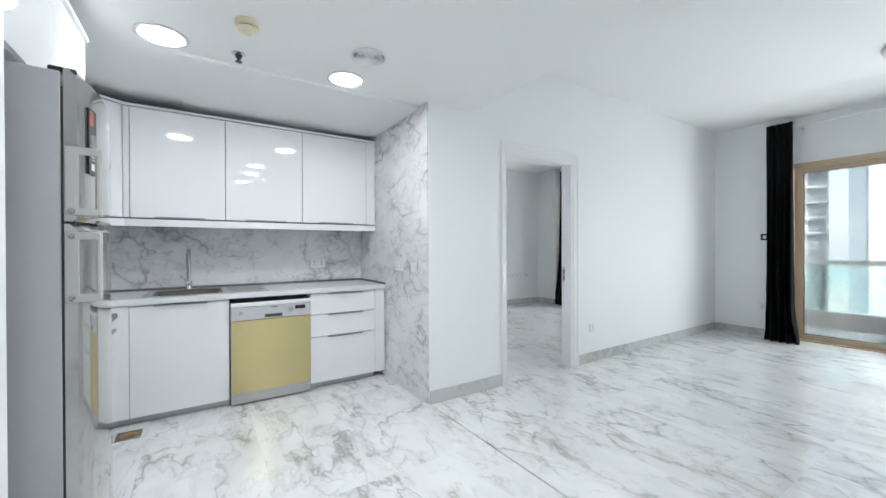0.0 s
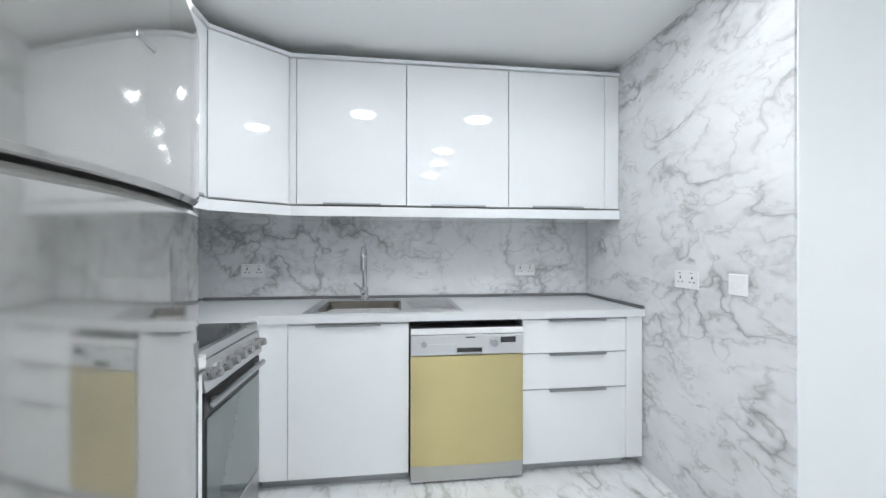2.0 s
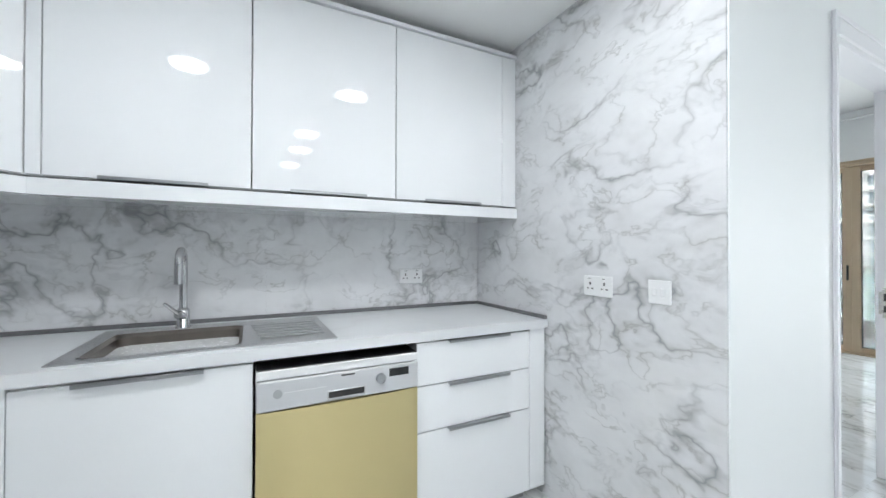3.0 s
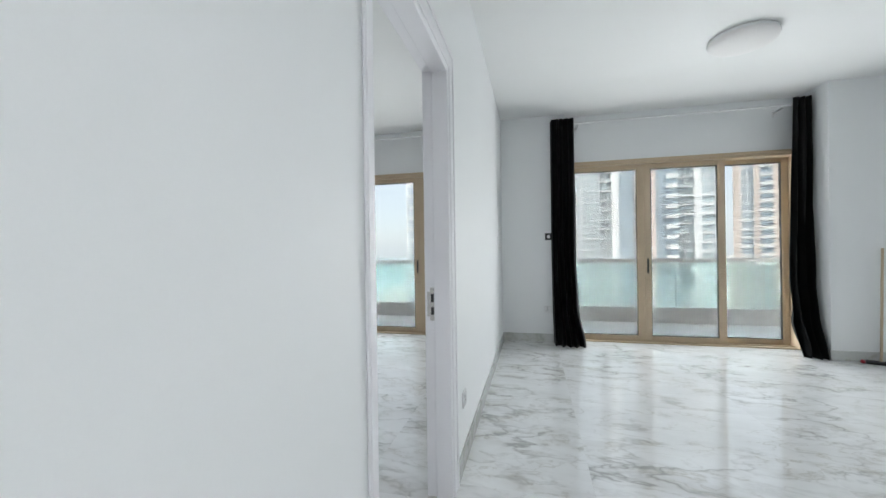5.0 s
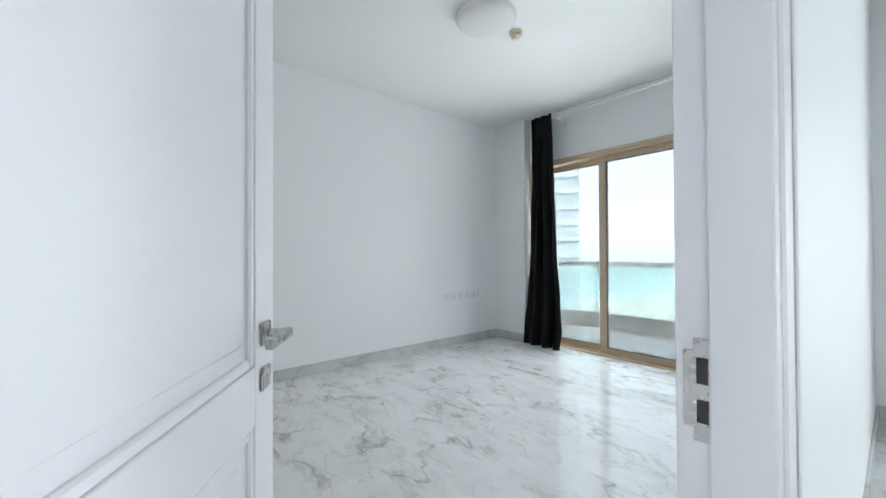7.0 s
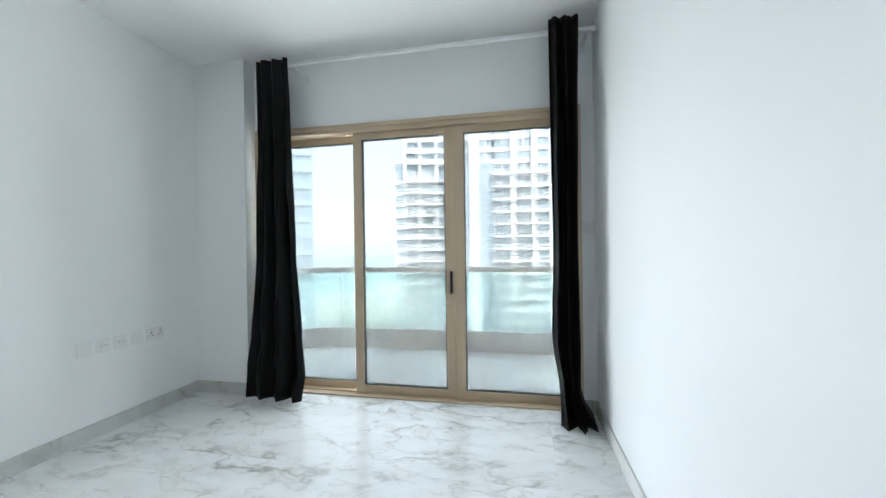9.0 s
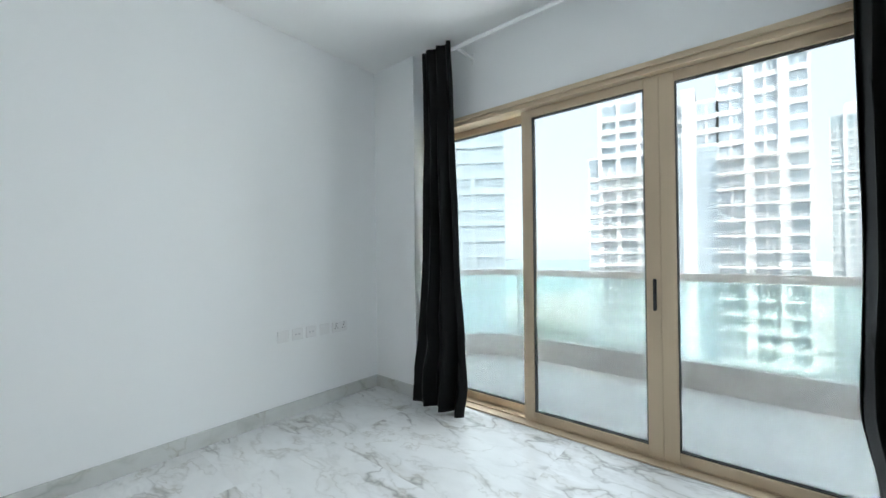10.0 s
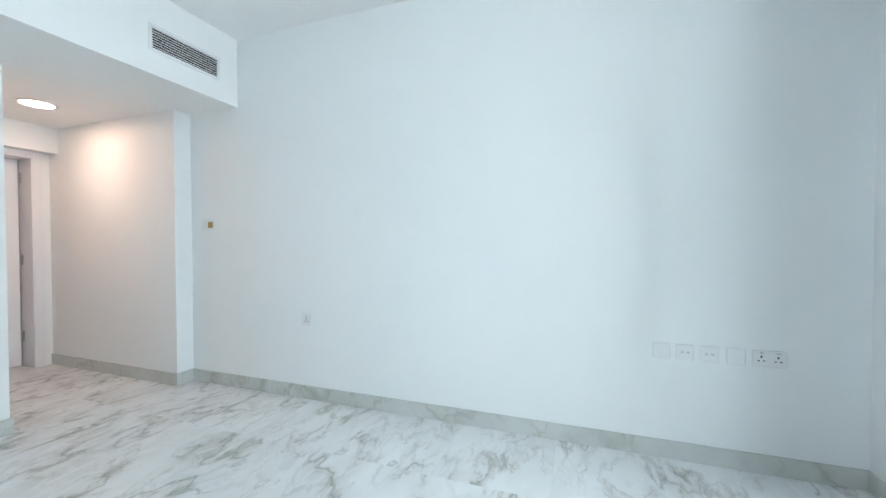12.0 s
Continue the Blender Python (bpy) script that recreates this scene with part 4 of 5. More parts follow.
# ---- plates on walls: built facing +y at the origin, then turned ----
def plate_mesh(kind):
    rows = {}
    w = 0.146 if kind in ("double_socket", "thermostat") else 0.086
    rows["face"] = (boxes((-w / 2, w / 2, 0, 0.009, -0.043, 0.043), bevel=0.003), PLATE, "")
    if kind in ("double_socket", "single_socket"):
        for c in ((-0.036, 0.036) if kind == "double_socket" else (0.0,)):
            # pin holes are raised dark pieces, coloured as their shade
            bm = boxes((c - 0.004, c + 0.004, 0.009, 0.0095, 0.004, 0.016), (c - 0.017, c - 0.007, 0.009, 0.0095, -0.014, -0.009), (c + 0.007, c + 0.017, 0.009, 0.0095, -0.014, -0.009))
            rows["pin_holes%g" % c] = (bm, HOLE, "")
            rows["rocker%g" % c] = (boxes((c - 0.010, c + 0.010, 0.009, 0.0125, 0.022, 0.034), bevel=0.002), PLATE, "")
            rows["marker%g" % c] = (boxes((c - 0.008, c + 0.008, 0.0125, 0.0130, 0.030, 0.0325)), HOLE, "")
    if kind == "rocker_switch":
        rows["rocker"] = (boxes((-0.026, 0.026, 0.009, 0.013, -0.030, 0.030), bevel=0.003), PLATE, "")
    if kind == "double_switch":
        for c in (-0.016, 0.016):
            rows["rocker%g" % c] = (boxes((c - 0.009, c + 0.009, 0.009, 0.013, -0.014, 0.014), bevel=0.002), PLATE, "")
    if kind == "data_outlet":
        rows["port"] = (boxes((-0.022, -0.006, 0.009, 0.0105, -0.006, 0.006), (0.006, 0.022, 0.009, 0.0105, -0.006, 0.006), bevel=0.0005), SILVER, "")
    if kind == "thermostat":
        rows["dial"] = (boxes((-0.060, -0.012, 0.009, 0.020, -0.026, 0.026), bevel=0.003), BRASS, "brown brass-tinted display")
    if kind == "dark_thermostat":
        rows["bezel"] = (boxes((-0.043, 0.043, 0.009, 0.013, -0.043, 0.043), bevel=0.003), BLACK, "black bezel")
        rows["dial"] = (boxes((-0.018, 0.018, 0.013, 0.016, -0.022, 0.022), bevel=0.002), PLATE, "pale display")
    return rows


def plate(kind, m, label, category, group=""):
    ob = thing(kind, (0, 0, 0), label, category, group)
    for key, (bm, mat_, lab) in plate_mesh(kind).items():
        part(key.rstrip("-.0123456789"), bm, mat_, ob, lab)
    ob.matrix_basis = m
    return ob


def on(x, y, z, facing):
    return pose(x, y, z, 0, 0, {"+y": 0, "-x": 90, "-y": 180, "+x": -90}[facing])


plate("double_socket", on(KIT_BACK + 0.0, -0.475, 1.060, "+x"), "white double socket on the marble splashback", "socket", "kitchen sockets")
plate("double_socket", on(KIT_BACK + 0.0, -2.295, 1.060, "+x"), "white double socket on the marble splashback", "socket", "kitchen sockets")
plate("double_socket", on(-0.485, -0.011, 1.060, "-y"), "white double socket on the marble side wall", "socket", "kitchen sockets")
plate("double_switch", on(-0.215, -0.011, 1.060, "-y"), "white double switch on the marble side wall", "switch")
plate("rocker_switch", on(1.16, HALL, 1.345, "+y"), "white light switch on the hall wall", "switch")
plate("single_socket", on(0.0, 2.01, 0.36, "+x"), "white socket low on the party wall", "socket")
plate("dark_thermostat", on(0.59, FACADE + 0.005, 1.345, "-y"), "black-rimmed thermostat beside the living room curtain", "thermostat")
plate("single_socket", on(0.566, FACADE + 0.005, 0.408, "-y"), "white socket below the thermostat", "socket")
plate("rocker_switch", on(-0.168, 5.02, 1.375, "-y"), "white light switch beside the bedroom window", "switch")
g = "row of plates on the bedroom wall"
plate("blank_plate", on(BED_X0, 4.025, 0.605, "+x"), "white blank plate on the bedroom wall", "wall plate", g)
plate("data_outlet", on(BED_X0, 4.140, 0.605, "+x"), "white data outlet on the bedroom wall", "wall plate", g)
plate("data_outlet", on(BED_X0, 4.255, 0.605, "+x"), "white data outlet on the bedroom wall", "wall plate", g)
plate("blank_plate", on(BED_X0, 4.375, 0.605, "+x"), "white blank plate on the bedroom wall", "wall plate", g)
plate("double_socket", on(BED_X0, 4.520, 0.605, "+x"), "white double socket on the bedroom wall", "socket", g)
plate("single_socket", on(BED_X0, 1.600, 0.615, "+x"), "white single socket on the bedroom wall", "socket")
plate("thermostat", on(BED_X0, 0.575, 1.366, "+x"), "white thermostat with a brown dial on the bedroom wall", "thermostat")


# ---- lamps ----
def downlight(x, y, z, watts, color, lit, label, group):
    ob = thing("downlight", (x, y, z), label, "ceiling light", group)
    part("ring", lathe([(0.100, 0.0), (0.120, -0.003), (0.122, -0.008), (0.114, -0.013), (0.104, -0.011), (0.098, -0.004)], (x, y, z), 40), PLATE, ob, "white rim", True)
    part("panel", lathe([(0.103, -0.0035), (0.103, -0.0075), (0.1, -0.008)], (x, y, z), 40), lit, ob, "lit opal panel")
    l = lamp("downlight_glow", "AREA", Matrix.Translation((x, y, z - 0.018)), watts, color, shape="DISK", size=0.19, size_y=0.19)
    return ob


for x, y in ((0.03, -1.66), (0.04, -0.665), (1.13, -0.84), (1.76, -0.84), (2.60, -0.87)):
    downlight(x, y, LOW, KITCHEN_WATTS, (0.93, 0.975, 1.0), LED, "round lit recessed ceiling downlight", "ceiling downlights")
downlight(-2.861, -0.511, 2.335, PASSAGE_WATTS, (1.0, 0.58, 0.40), LEDWARM, "round warm lit downlight in the bedroom passage", "ceiling downlights")


def ceiling_lamp(x, y, z, r, lit, label):
    ob = thing("ceiling_lamp", (x, y, z), label, "ceiling light")
    part("base", lathe([(r * 0.9, 0), (r * 0.98, -0.004), (r, -0.02), (r * 0.985, -0.026)], (x, y, z), 56), PLATE, ob, "white rim", True)
    prof = [(r * 0.985, -0.02), (r * 0.98, -0.035)] + [(r * 0.98 * math.cos(radians(a)), -0.035 - 0.05 * math.sin(radians(a))) for a in range(10, 90, 10)] + [(0.01, -0.085)]
    part("cover", lathe(prof, (x, y, z), 56), lit, ob, "opal cover", True)


ceiling_lamp(2.07, 3.46, HIGH, 0.24, OPAL, "flat round unlit opal ceiling lamp of the living room")
ceiling_lamp(2.05, 1.97, HIGH, 0.24, OPAL, "flat round unlit opal ceiling lamp of the living room")
ceiling_lamp(-1.80, 3.00, HIGH - 0.005, 0.22, OPAL, "flat round unlit opal ceiling lamp of the bedroom")
for x, y, z, r in ((0.40, -1.29, LOW, 0.055), (-1.79, 3.33, HIGH - 0.005, 0.05)):
    det = thing("smoke_detector", (x, y, z), "yellowed round smoke detector on the ceiling", "smoke detector")
    part("base", lathe([(r, 0), (r * 1.04, -0.008), (r, -0.022), (r * 0.86, -0.026)], (x, y, z), 36), CREAM, det, "", True)
    # solid dark ring takes the place of shade between base and cap
    part("slots", lathe([(r * 0.7, -0.024), (r * 0.72, -0.036)], (x, y, z), 36), HOLE, det, "dark ring coloured as the shade of the air slots")
    part("cap", lathe([(r * 0.84, -0.034), (r * 0.8, -0.042), (r * 0.5, -0.05), (r * 0.42, -0.058)], (x, y, z), 36), CREAM, det, "", True)
spr = thing("sprinkler", (0.03, -1.30, LOW), "chrome fire sprinkler head in the kitchen ceiling", "sprinkler")
part("rose", lathe([(0.036, 0), (0.038, -0.004), (0.026, -0.010)], (0.03, -1.30, LOW), 28), CHROME, spr, "", True)
part("head", lathe([(0.022, -0.006), (0.014, -0.03), (0.007, -0.032), (0.007, -0.045), (0.018, -0.047), (0.018, -0.050)], (0.03, -1.30, LOW), 20), BLACK, spr)
vent = thing("ceiling_vent", (0.41, -0.65, LOW), "round white extract vent in the kitchen ceiling", "vent")
# dark disc paints the shade behind the vent rings
part("backing", lathe([(0.096, -0.001), (0.096, -0.003)], (0.41, -0.65, LOW), 40), HOLE, vent)
for r in (0.098, 0.078, 0.058, 0.038, 0.018):
    part("ring", lathe([(r - 0.011, -0.003), (r - 0.011, -0.008), (r - 0.004, -0.015), (r, -0.012), (r, -0.003)], (0.41, -0.65, LOW), 40), PLATE, vent, "", True)

# air grille on the bedroom soffit
gx0, gx1, gz0, gz1, gy = -3.285, -2.805, 2.507, 2.643, 0.915
grille = thing("air_grille", ((gx0 + gx1) / 2, gy, gz0), "white slatted air conditioning grille on the soffit", "vent")
# flat dark plate paints the depth shade behind the slats
part("backing", boxes((gx0, gx1, gy, gy + 0.003, gz0, gz1)), HOLE, grille, "dark plate coloured as the shade inside the duct")
part("frame", boxes((gx0 - 0.02, gx0, gy, gy + 0.012, gz0 - 0.02, gz1 + 0.02), (gx1, gx1 + 0.02, gy, gy + 0.012, gz0 - 0.02, gz1 + 0.02), (gx0, gx1, gy, gy + 0.012, gz0 - 0.02, gz0), (gx0, gx1, gy, gy + 0.012, gz1, gz1 + 0.02), bevel=0.002), PLATE, grille)
for k in range(8):
    z = gz0 + (k + 0.5) * (gz1 - gz0) / 8
    bm = boxes((gx0, gx1, -0.011, 0.011, -0.0022, 0.0022))
    bmesh.ops.transform(bm, matrix=Matrix.Translation((0, gy + 0.012, z)) @ Matrix.Rotation(radians(-28), 4, "X"), verts=bm.verts)
    part("slat", bm, PLATE, grille)

# floor drain
drain = thing("floor_drain", (-0.65, -1.89, 0), "square bronze floor drain in the kitchen tiles", "drain")
part("cover", boxes((-0.72, -0.585, -1.958, -1.825, 0.0, 0.004), bevel=0.001), DRAIN, drain)
part("lid", lathe([(0.046, 0.004), (0.05, 0.0055), (0.03, 0.006), (0.028, 0.0048)], (-0.6525, -1.8915, 0), 32), BRASS, drain, "round worn lid", True)


# ================= curtains =================
def lerp_rows(rows, z):
    for a, b in zip(rows, rows[1:]):
        if z >= b[0]:
            k = (z - b[0]) / (a[0] - b[0])
            k = k * k * (3 - 2 * k)
            return [p + (q - p) * k for p, q in zip(b[1:], a[1:])]
    return list(rows[-1][1:])


def curtain(rows, y, folds, seed, label, back):
    """Black pleated drape; rows of (height, one edge, other edge, fold depth, step forward)."""
    rnd = random.Random(seed)
    phase = [rnd.uniform(-0.5, 0.5) for _ in range(folds + 2)]
    size = [rnd.uniform(0.6, 1.25) for _ in range(folds + 2)]
    nz, nu = 70, folds * 10
    # the wall-side edge turns back towards the wall
    lean, wall_y = (0.03 if seed == 1 else 0.004), (4.922 if rows[0][1] > 0 and back < 0 else 5.005)
    top = rows[0][0]
    bm = bmesh.new()
    grid = []
    for j in range(nz + 1):
        z = top * (1 - j / nz)
        x0, x1, depth, step = lerp_rows(rows, z)
        line = []
        for k in range(nu + 1):
            u = k / nu
            f = u * folds
            i = int(f)
            amp = depth * size[min(i, folds)]
            sway = 0.45 * math.sin(math.pi * u) * noise.noise(Vector((u * 3 + seed, z * 1.1, seed * 3.1)))
            a = 2 * math.pi * (f + sway + 0.12 * phase[min(i, folds)])
            crumple = 0.9 * depth * noise.noise(Vector((u * 4, z * 3.2, seed))) * (0.35 + 1.5 * max(0.0, 1 - z / 0.8))
            line.append(bm.verts.new((x0 + u * (x1 - x0) + 0.25 * amp * math.sin(2 * a) * 0.5, y - step + amp * math.sin(a) + crumple, max(z, 0.004) if j < nz else 0.004)))
        edge = line[-1] if back > 0 else line[0]
        turn = [bm.verts.new((max(-2.965, edge.co.x + back * lean * s), edge.co.y + (wall_y - edge.co.y) * s / 3, edge.co.z)) for s in (1, 2, 3)]
        line = line + turn if back > 0 else turn[::-1] + line
        grid.append(line)
    for a, b in zip(grid, grid[1:]):
        for k in range(nu + 3):
            bm.faces.new((a[k], a[k + 1], b[k + 1], b[k]))
    x0, x1 = rows[0][1], rows[0][2]
    ob = thing("curtain", ((x0 + x1) / 2, y, 0), label, "curtain", "black curtains")
    cloth = part("cloth", bm, CURTAIN, ob, "", True)
    thick = cloth.modifiers.new("thickness", "SOLIDIFY")
    thick.thickness = 0.003
    return ob


CY = 4.87
curtain([(2.795, -2.775, -2.49, 0.018, 0.075), (2.3, -2.785, -2.485, 0.026, 0.05), (1.2, -2.835, -2.47, 0.036, 0.02), (0.55, -2.89, -2.425, 0.042, 0.02), (0.25, -2.93, -2.40, 0.046, 0.03), (0.0, -2.945, -2.43, 0.042, 0.035)], CY + 0.035, 3, 1, "black gathered curtain at the bedroom window, hem on the floor", -1)
curtain([(2.835, -0.455, -0.255, 0.02, 0.02), (2.2, -0.45, -0.262, 0.036, 0.0), (1.2, -0.440, -0.27, 0.040, 0.0), (0.6, -0.455, -0.262, 0.045, 0.0), (0.25, -0.41, -0.272, 0.05, 0.05), (0.12, -0.41, -0.23, 0.05, 0.07), (0.0, -0.41, -0.165, 0.05, 0.09)], CY - 0.03, 3, 2, "black twisted curtain with its hem spread on the bedroom floor", 1)
curtain([(2.80, 0.64, 0.90, 0.02, 0.02), (1.1, 0.64, 0.905, 0.040, 0.0), (0.5, 0.645, 0.925, 0.05, 0.04), (0.0, 0.655, 0.995, 0.055, 0.15)], CY - 0.03, 4, 3, "black gathered curtain beside the party wall of the living room", -1)
curtain([(2.81, 3.18, 3.35, 0.02, 0.02), (1.6, 3.15, 3.352, 0.036, 0.01), (0.8, 3.125, 3.352, 0.045, 0.03), (0.4, 3.13, 3.358, 0.05, 0.06), (0.0, 3.165, 3.36, 0.055, 0.16)], CY - 0.03, 3, 4, "black gathered curtain beside the living room pier", 1)


def rod(x0, x1, z, brackets, label):
    ob = thing("curtain_rod", ((x0 + x1) / 2, CY, z), label, "curtain rod")
    part("pole", tube(bmesh.new(), (x0, CY, z), (x1, CY, z), 0.0125, 20), PLATE, ob, "", True)
    for x in (x0, x1):
        part("finial", lathe([(0.012, -0.02), (0.02, -0.012), (0.023, 0), (0.02, 0.012), (0.012, 0.02)], (x, CY, z), 20), PLATE, ob, "", True)
    for x in brackets:
        part("bracket", boxes((x - 0.011, x + 0.011, CY - 0.004, 5.06, z - 0.028, z - 0.014), (x - 0.011, x + 0.011, 5.05, 5.06, z - 0.075, z + 0.012), bevel=0.002), PLATE, ob)
    return ob


rod(-2.74, -0.145, 2.755, (-2.45, -0.19), "white curtain pole above the bedroom window")
rod(0.66, 3.34, 2.745, (0.95, 3.12), "white curtain pole above the living room window")

# broom lying by the pier
broom = thing("broom", (3.70, 4.53, 0), "dark broom head with a red end leaning by the pier", "broom")
bm = boxes((-0.11, 0.22, -0.03, 0.03, 0.0, 0.035), bevel=0.01)
bmesh.ops.transform(bm, matrix=Matrix.Translation((3.72, 4.53, 0)) @ Matrix.Rotation(radians(-25), 4, "Z"), verts=bm.verts)
head = part("head", bm, BLACK, broom)
bm = boxes((-0.14, -0.105, -0.025, 0.025, 0.0, 0.03), bevel=0.008)
bmesh.ops.transform(bm, matrix=Matrix.Translation((3.72, 4.53, 0)) @ Matrix.Rotation(radians(-25), 4, "Z"), verts=bm.verts)
part("end_cap", bm, RED, broom, "dark red end cap")
part("stick", tube(bmesh.new(), (3.72, 4.53, 0.03), (3.80, 4.61, 1.15), 0.011, 14), WOODSTICK, broom, "pale stick", True)


# ================= outside =================
GROUND = -62.0
solid("ground", boxes((-2500, 2500, -300, 2800, GROUND - 2, GROUND)), SAND, "sandy city ground far below", "ground")
solid("water_sea", prism([(-2450, 330), (-420, 380), (-240, 520), (-140, 900), (-100, 2780), (-2450, 2780)], GROUND, GROUND + 0.3), SEA, "turquoise sea beyond the shore", "sea")
solid("lawn", prism([(-200, 140), (-70, 150), (-60, 240), (-120, 330), (-230, 320)], GROUND, GROUND + 0.15), LAWN, "pale green plots below the towers", "lawn")
bm = bmesh.new()
for a, b, w in (((-260, 130), (40, 210), 14), ((-150, 60), (-60, 420), 12), ((-300, 250), (60, 330), 16), ((-80, 60), (-30, 600), 18), ((-220, 350), (-20, 420), 10)):
    d = Vector((b[0] - a[0], b[1] - a[1], 0))
    n = Vector((-d.y, d.x, 0)).normalized() * w / 2
    q = [Vector((*p, GROUND + 0.25)) + s * n for p, s in ((a, 1), (b, 1), (b, -1), (a, -1))]
    bm.faces.new([bm.verts.new(v) for v in q])
solid("road", bm, ASPHALT, "grey roads crossing the sandy ground", "road")


def stack(parent, name, bm, material, base, top, step):
    """One storey's piece, repeated storey by storey on one mesh."""
    first = None
    for k in range(int((top - base) / step)):
        if first is None:
            first = part(name, bm, material, parent)
        else:
            o = new(name, first.data)
            o.parent, o.location = parent, (0, 0, k * step)


def tower(at, yaw, d, high, step, bays, white, label, back=18.0):
    """A tower of upright bays, each of its own kind: pier, glass, windows, balcony or bars."""
    ob = thing("tower", (0, 0, GROUND), label, "tower", "towers outside")
    f = -d / 2
    for x0, x1, kind, base, top, skin in bays:
        base = GROUND if base is None else base
        top = high if top is None else top
        w = x1 - x0
        if kind == "pier":
            part("pier", boxes((x0, x1, f - 0.35, f + back, base, top + 1.5)), skin, ob)
            continue
        inset = {"glass": 0.1, "windows": 0.55, "balcony": 0.9, "bars": 0.5}[kind]
        part("glass", boxes((x0, x1, f + inset, f + back, base, top)), skin, ob)
        part("roof", boxes((x0, x1, f + inset, f + back, top, top + 0.6)), white, ob)
        if kind == "glass":
            rows = [(x0, x1, f + 0.02, f + 0.2, base + h, base + h + 0.16) for h in (step * 0.25, step * 0.75)]
            stack(ob, "glazing_bar", boxes(*rows), white, base, top, step)
            continue
        n = max(1, round(w / 2.3))
        jambs = [(x0 + k * w / n - 0.22, x0 + k * w / n + 0.22, f + 0.3, f + 1.0, base + 0.3, base + step) for k in range(n + 1)]
        bars = [(x0 + (k + 0.5) * w / n - 0.05, x0 + (k + 0.5) * w / n + 0.05, f + inset - 0.08, f + inset + 0.1, base + 0.3, base + step) for k in range(n)]
        if kind == "windows":
            stack(ob, "storey", boxes((x0, x1, f + 0.15, f + 0.9, base - 0.5, base + 0.55), *jambs, *bars), white, base, top, step)
        elif kind == "balcony":
            stack(ob, "storey", boxes((x0, x1, f, f + 1.0, base - 0.25, base + 0.3), *jambs, *bars), white, base, top, step)
            posts = [(x0 + k * w / (2 * n) - 0.04, x0 + k * w / (2 * n) + 0.04, f - 1.55, f - 1.47, base + 0.3, base + 1.2) for k in range(2 * n + 1)]
            rails = [(x0 - 0.2, x1 + 0.2, f - 1.56, f - 1.46, base + h, base + h + 0.09) for h in (0.75, 1.2)]
            rails += [(x, x + 0.1, f - 1.5, f, base + 1.2, base + 1.29) for x in (x0 - 0.2, x1 + 0.1)]
            stack(ob, "balcony", boxes((x0 - 0.3, x1 + 0.3, f - 1.6, f + 0.1, base - 0.1, base + 0.3), *posts, *rails), white, base, top, step)
        else:
            stack(ob, "storey", boxes((x0, x1, f - 0.5, f + 0.6, base - 0.35, base + 0.95)), white, base, top, step)
    x0, x1 = min(b[0] for b in bays), max(b[1] for b in bays)
    mid = (x0 + x1) / 2
    part("plant_room", boxes((mid - (x1 - x0) / 4, mid + (x1 - x0) / 4, f + 3, f + 11, high - 1, high + 6)), white, ob)
    ob.matrix_basis = Matrix.Translation((at[0], at[1], 0)) @ Matrix.Rotation(radians(yaw), 4, "Z") @ Matrix.Translation((0, 0, GROUND))


def aim(yaw, dist):
    return (-math.sin(radians(yaw)) * dist, 3 + math.cos(radians(yaw)) * dist)


tower(aim(14.8, 118), 14, 16, 26, 3.3, [
    (-8.0, -5.6, "windows", None, 26, TEAL), (-5.6, -4.7, "pier", None, 40, CONCRETE), (-4.7, -1.2, "balcony", None, 26, TEAL), (-1.2, -0.3, "pier", None, 40, CONCRETE),
    (-0.3, 3.6, "balcony", None, 26, TEAL), (3.6, 4.5, "pier", None, 40, CONCRETE), (4.5, 7.6, "balcony", None, 26, TEAL),
    (-4.7, -1.2, "bars", 26, 40, TEAL), (-0.3, 3.6, "bars", 26, 40, TEAL), (4.5, 7.6, "bars", 26, 40, TEAL)], CONCRETE, "white balconied apartment tower with blue glass")
tower(aim(3.0, 112), 3, 22, 60, 3.3, [
    (-11.0, -8.4, "glass", None, 24, TEAL), (-8.4, -6.0, "pier", None, 36, CONCRETE), (-6.0, -1.9, "glass", None, 24, TEAL), (-1.9, 2.6, "balcony", None, 24, TEAL),
    (2.6, 4.0, "pier", None, 62, CONCRETE), (4.0, 8.0, "balcony", None, 24, TEAL), (8.0, 9.4, "pier", None, 62, CONCRETE), (9.4, 12.6, "balcony", None, 24, TEAL),
    (-11.0, -8.4, "windows", 24, 34, TEAL), (-6.0, -1.9, "windows", 24, 34, TEAL), (-1.9, 2.6, "windows", 24, 60, TEAL), (4.0, 8.0, "windows", 24, 60, TEAL), (9.4, 12.6, "windows", 24, 60, TEAL)],
    CONCRETE, "tall blue glass tower with white piers and balconies")
tower(aim(37, 88), 30, 16, 80, 3.3, [
    (-10.5, -2.0, "glass", None, None, TEAL), (-2.0, 2.2, "windows", None, None, TEAL), (2.2, 3.0, "pier", None, None, GREYWALL), (3.0, 9.0, "windows", None, None, TEAL)],
    GREYWALL, "pale green glass residential tower with grey window bays")
tower(aim(-8.0, 250), -8, 16, 60, 3.6, [(-9, -5, "windows", None, None, HAZEGLASS), (-5, -4, "pier", None, None, CONCRETE), (-4, 8, "windows", None, None, HAZEGLASS)],
      CONCRETE, "distant pale tower with a grid of windows")
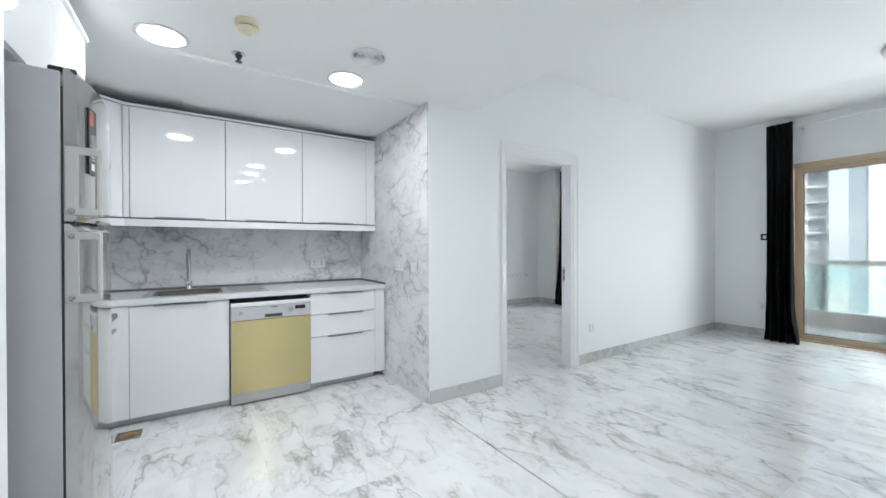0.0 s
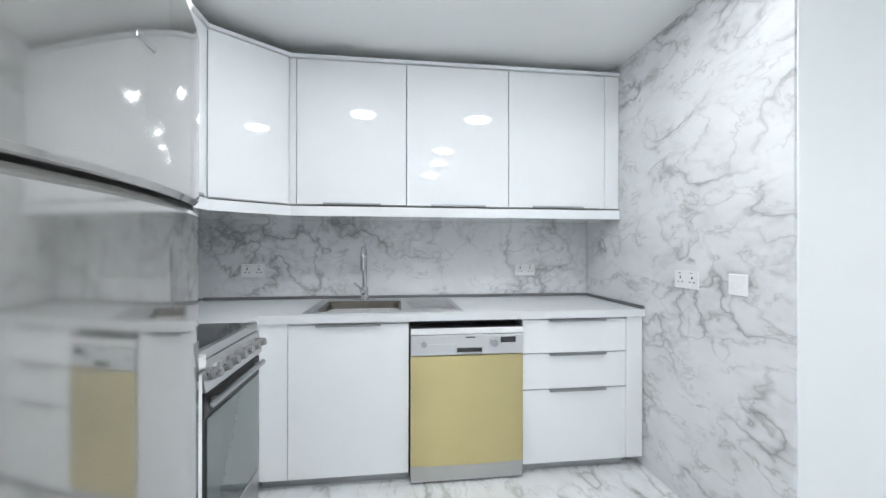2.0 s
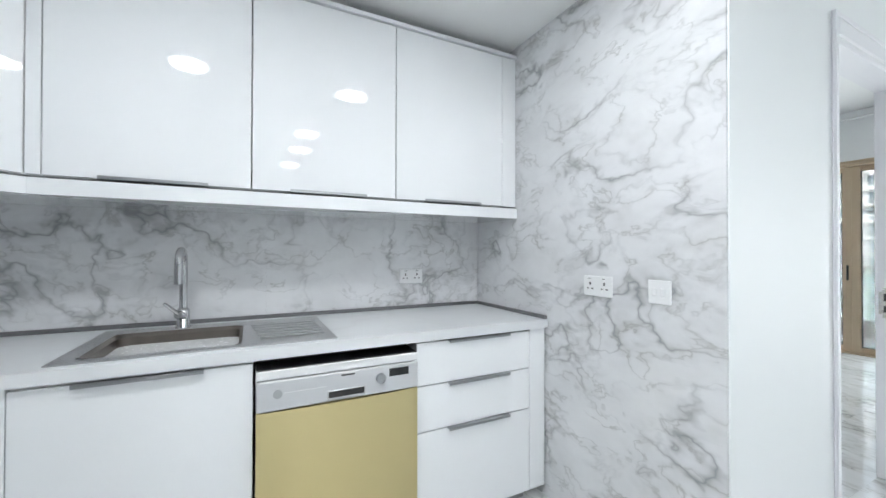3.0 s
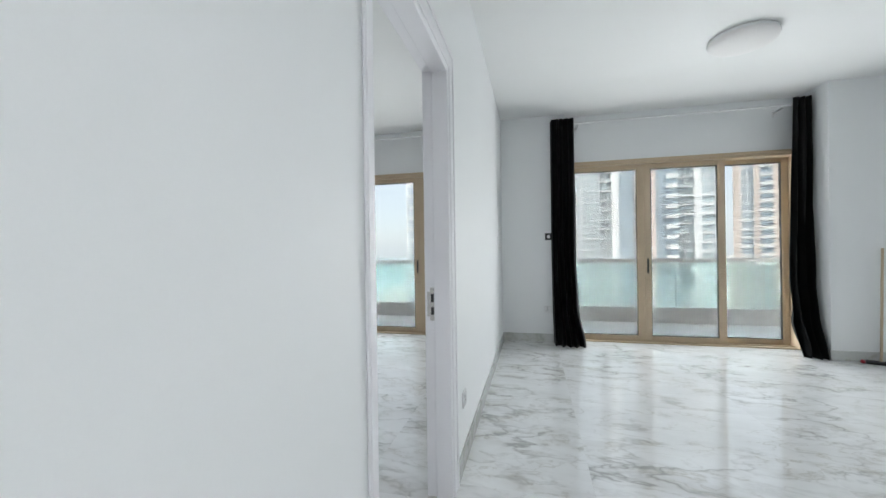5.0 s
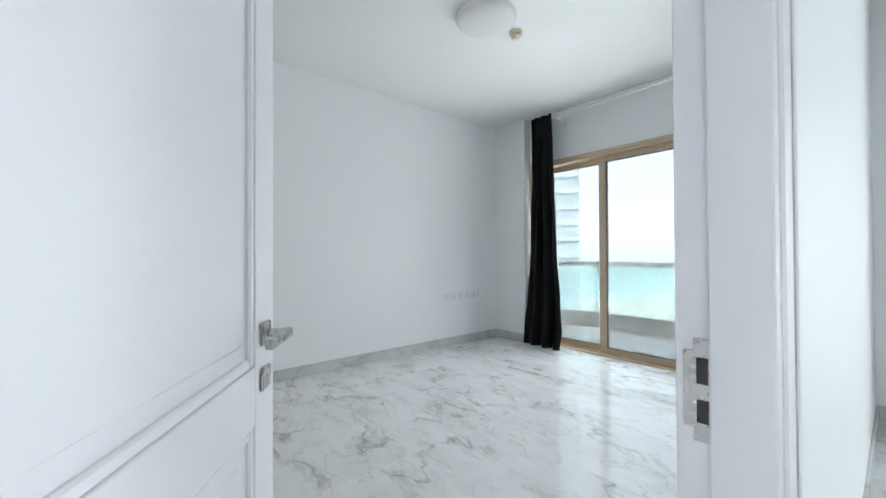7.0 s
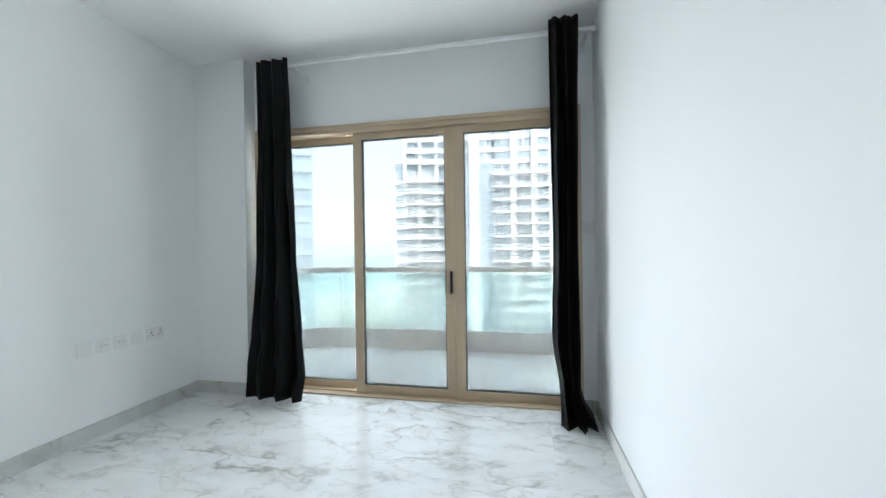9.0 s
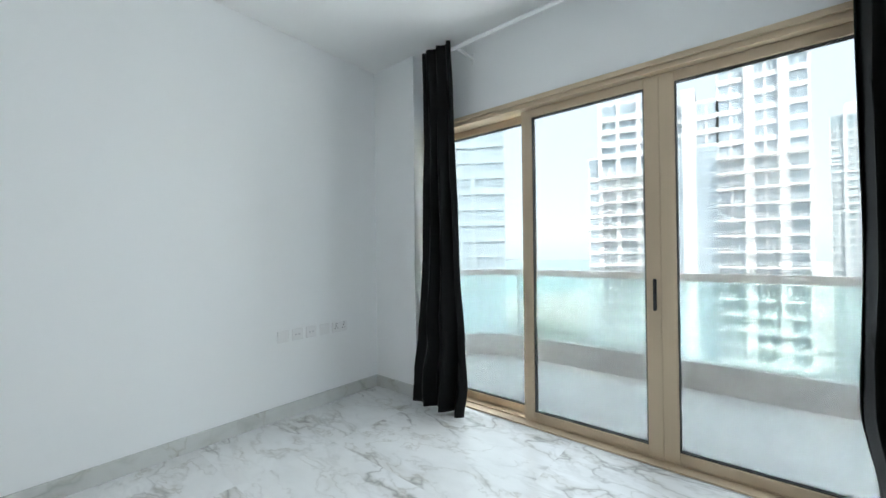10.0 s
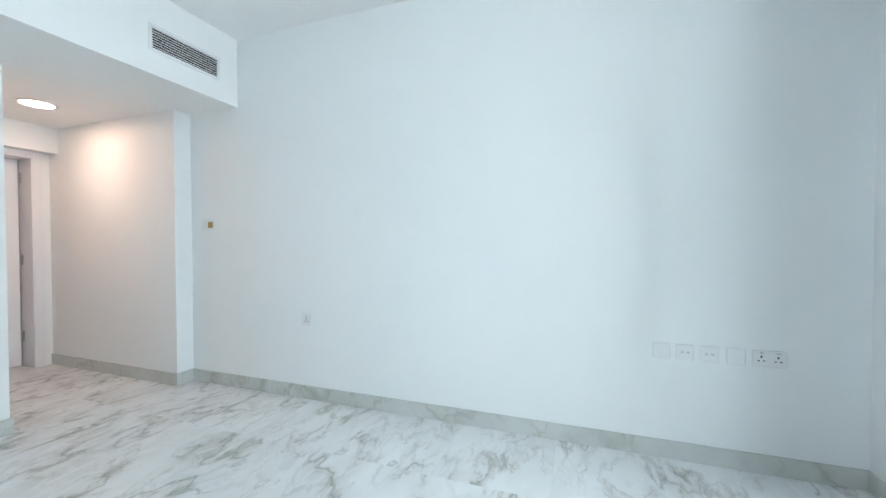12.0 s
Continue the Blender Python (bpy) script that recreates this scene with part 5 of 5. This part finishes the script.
tower(aim(-14.2, 150), -13, 20, 78, 3.3, [
    (-11.5, -7.6, "balcony", None, None, HAZEGLASS), (-7.6, -5.4, "pier", None, None, CONCRETE), (-5.4, -0.6, "glass", None, None, TEAL), (-0.6, 0.5, "pier", None, None, SANDWALL),
    (0.5, 4.6, "bars", None, None, TEAL), (4.6, 5.6, "pier", None, None, SANDWALL), (5.6, 8.6, "glass", None, None, TEAL), (8.6, 12.0, "bars", None, None, TEAL)],
    CONCRETE, "white tower with blue glass bays and beige piers")
tower(aim(-21.3, 172), -20, 20, 70, 3.4, [
    (-6.8, -1.5, "balcony", None, None, HAZEGLASS), (-1.5, 0.5, "pier", None, None, CONCRETE), (0.5, 6.9, "windows", None, None, HAZEGLASS)],
    CONCRETE, "white tower with broad balconies and glass side")
tower(aim(-27.0, 190), -25, 18, 48, 3.3, [
    (-7.5, -5.2, "pier", None, None, SANDWALL), (-5.2, -1.2, "windows", None, None, TEAL), (-1.2, 0.6, "pier", None, None, SANDWALL), (0.6, 4.2, "bars", None, None, TEAL), (4.2, 6.8, "pier", None, None, SANDWALL)],
    CONCRETE, "beige and blue apartment tower")
tower(aim(-31.5, 420), -30, 24, 24, 3.6, [(-14, -2, "glass", None, None, TEAL), (-2, 2, "pier", None, None, CONCRETE), (2, 12, "glass", None, 10, TEAL)], CONCRETE, "distant pale blue tower")


# ---- floor tiles ----
def tiles(parent, x0, x1, y0, y1, w, d, ox, oy, skip):
    meshes = {}
    i0, i1 = math.floor((x0 - ox) / w), math.ceil((x1 - ox) / w)
    j0, j1 = math.floor((y0 - oy) / d), math.ceil((y1 - oy) / d)
    for i in range(i0, i1):
        for j in range(j0, j1):
            a, b = max(x0, ox + i * w) + 0.00012, min(x1, ox + (i + 1) * w) - 0.00012
            c, e = max(y0, oy + j * d) + 0.00012, min(y1, oy + (j + 1) * d) - 0.00012
            if b - a < 0.01 or e - c < 0.01 or skip(a, b, c, e):
                continue
            key = (round(b - a, 3), round(e - c, 3))
            if key not in meshes:
                meshes[key] = finish(box(bmesh.new(), 0, b - a, 0, e - c, -0.012, 0, bevel=0.00012), "tile", FLOOR)
            ob = new("tile", meshes[key])
            ob.parent = parent
            ob.location = (a, c, 0)


floor = bpy.data.objects["floor"]
none = lambda a, b, c, e: False
tiles(floor, KIT_BACK, EAST, SOUTH, 0.0, 1.2, 0.6, 0.67, -1.19, none)
tiles(floor, BED_X1, EAST, 0.0, FACADE + 0.10, 1.2, 0.6, 0.67, -1.19, none)
tiles(floor, BED_X0, BED_X1, 0.17, FACADE + 0.10, 1.2, 0.6, -0.48, -0.14, none)
tiles(floor, -3.33, -2.45, -1.6, 0.17, 1.2, 0.6, -0.48, -0.14, none)


# ---- wall tiles of the kitchen ----
def wall_tiles(parent, axis, at, thick, u0, u1, z0, z1, uw, zh, uo):
    u = uo + math.floor((u0 - uo) / uw) * uw
    while u < u1:
        z = math.floor(z0 / zh) * zh
        while z < z1:
            a, b = max(u, u0) + 0.00012, min(u + uw, u1) - 0.00012
            c, e = max(z, z0) + 0.00012, min(z + zh, z1) - 0.00012
            if b - a > 0.01 and e - c > 0.01:
                bm = bmesh.new()
                if axis == "y":
                    box(bm, a, b, at - thick, at, c, e)
                elif axis == "x":
                    box(bm, at, at + thick, a, b, c, e)
                else:
                    box(bm, a, b, at, at + thick, c, e)
                ob = new("tile", finish(bm, "tile", WALLTILE))
                ob.parent = parent
            z += zh
        u += uw


wall_tiles(bpy.data.objects["wall_kitchen_end"], "y", 0.0, 0.011, KIT_BACK, -0.004, 0.0, LOW, 1.2, 0.6, -1.424)
wall_tiles(bpy.data.objects["wall_kitchen_back"], "x", KIT_BACK - 0.012, 0.011, KIT_SIDE, -0.012, 0.6, 1.6, 1.2, 0.6, -1.25)
wall_tiles(bpy.data.objects["wall_kitchen_side"], "b", KIT_SIDE - 0.012, 0.011, KIT_BACK, 0.06, 0.6, 1.6, 1.2, 0.6, -1.424)
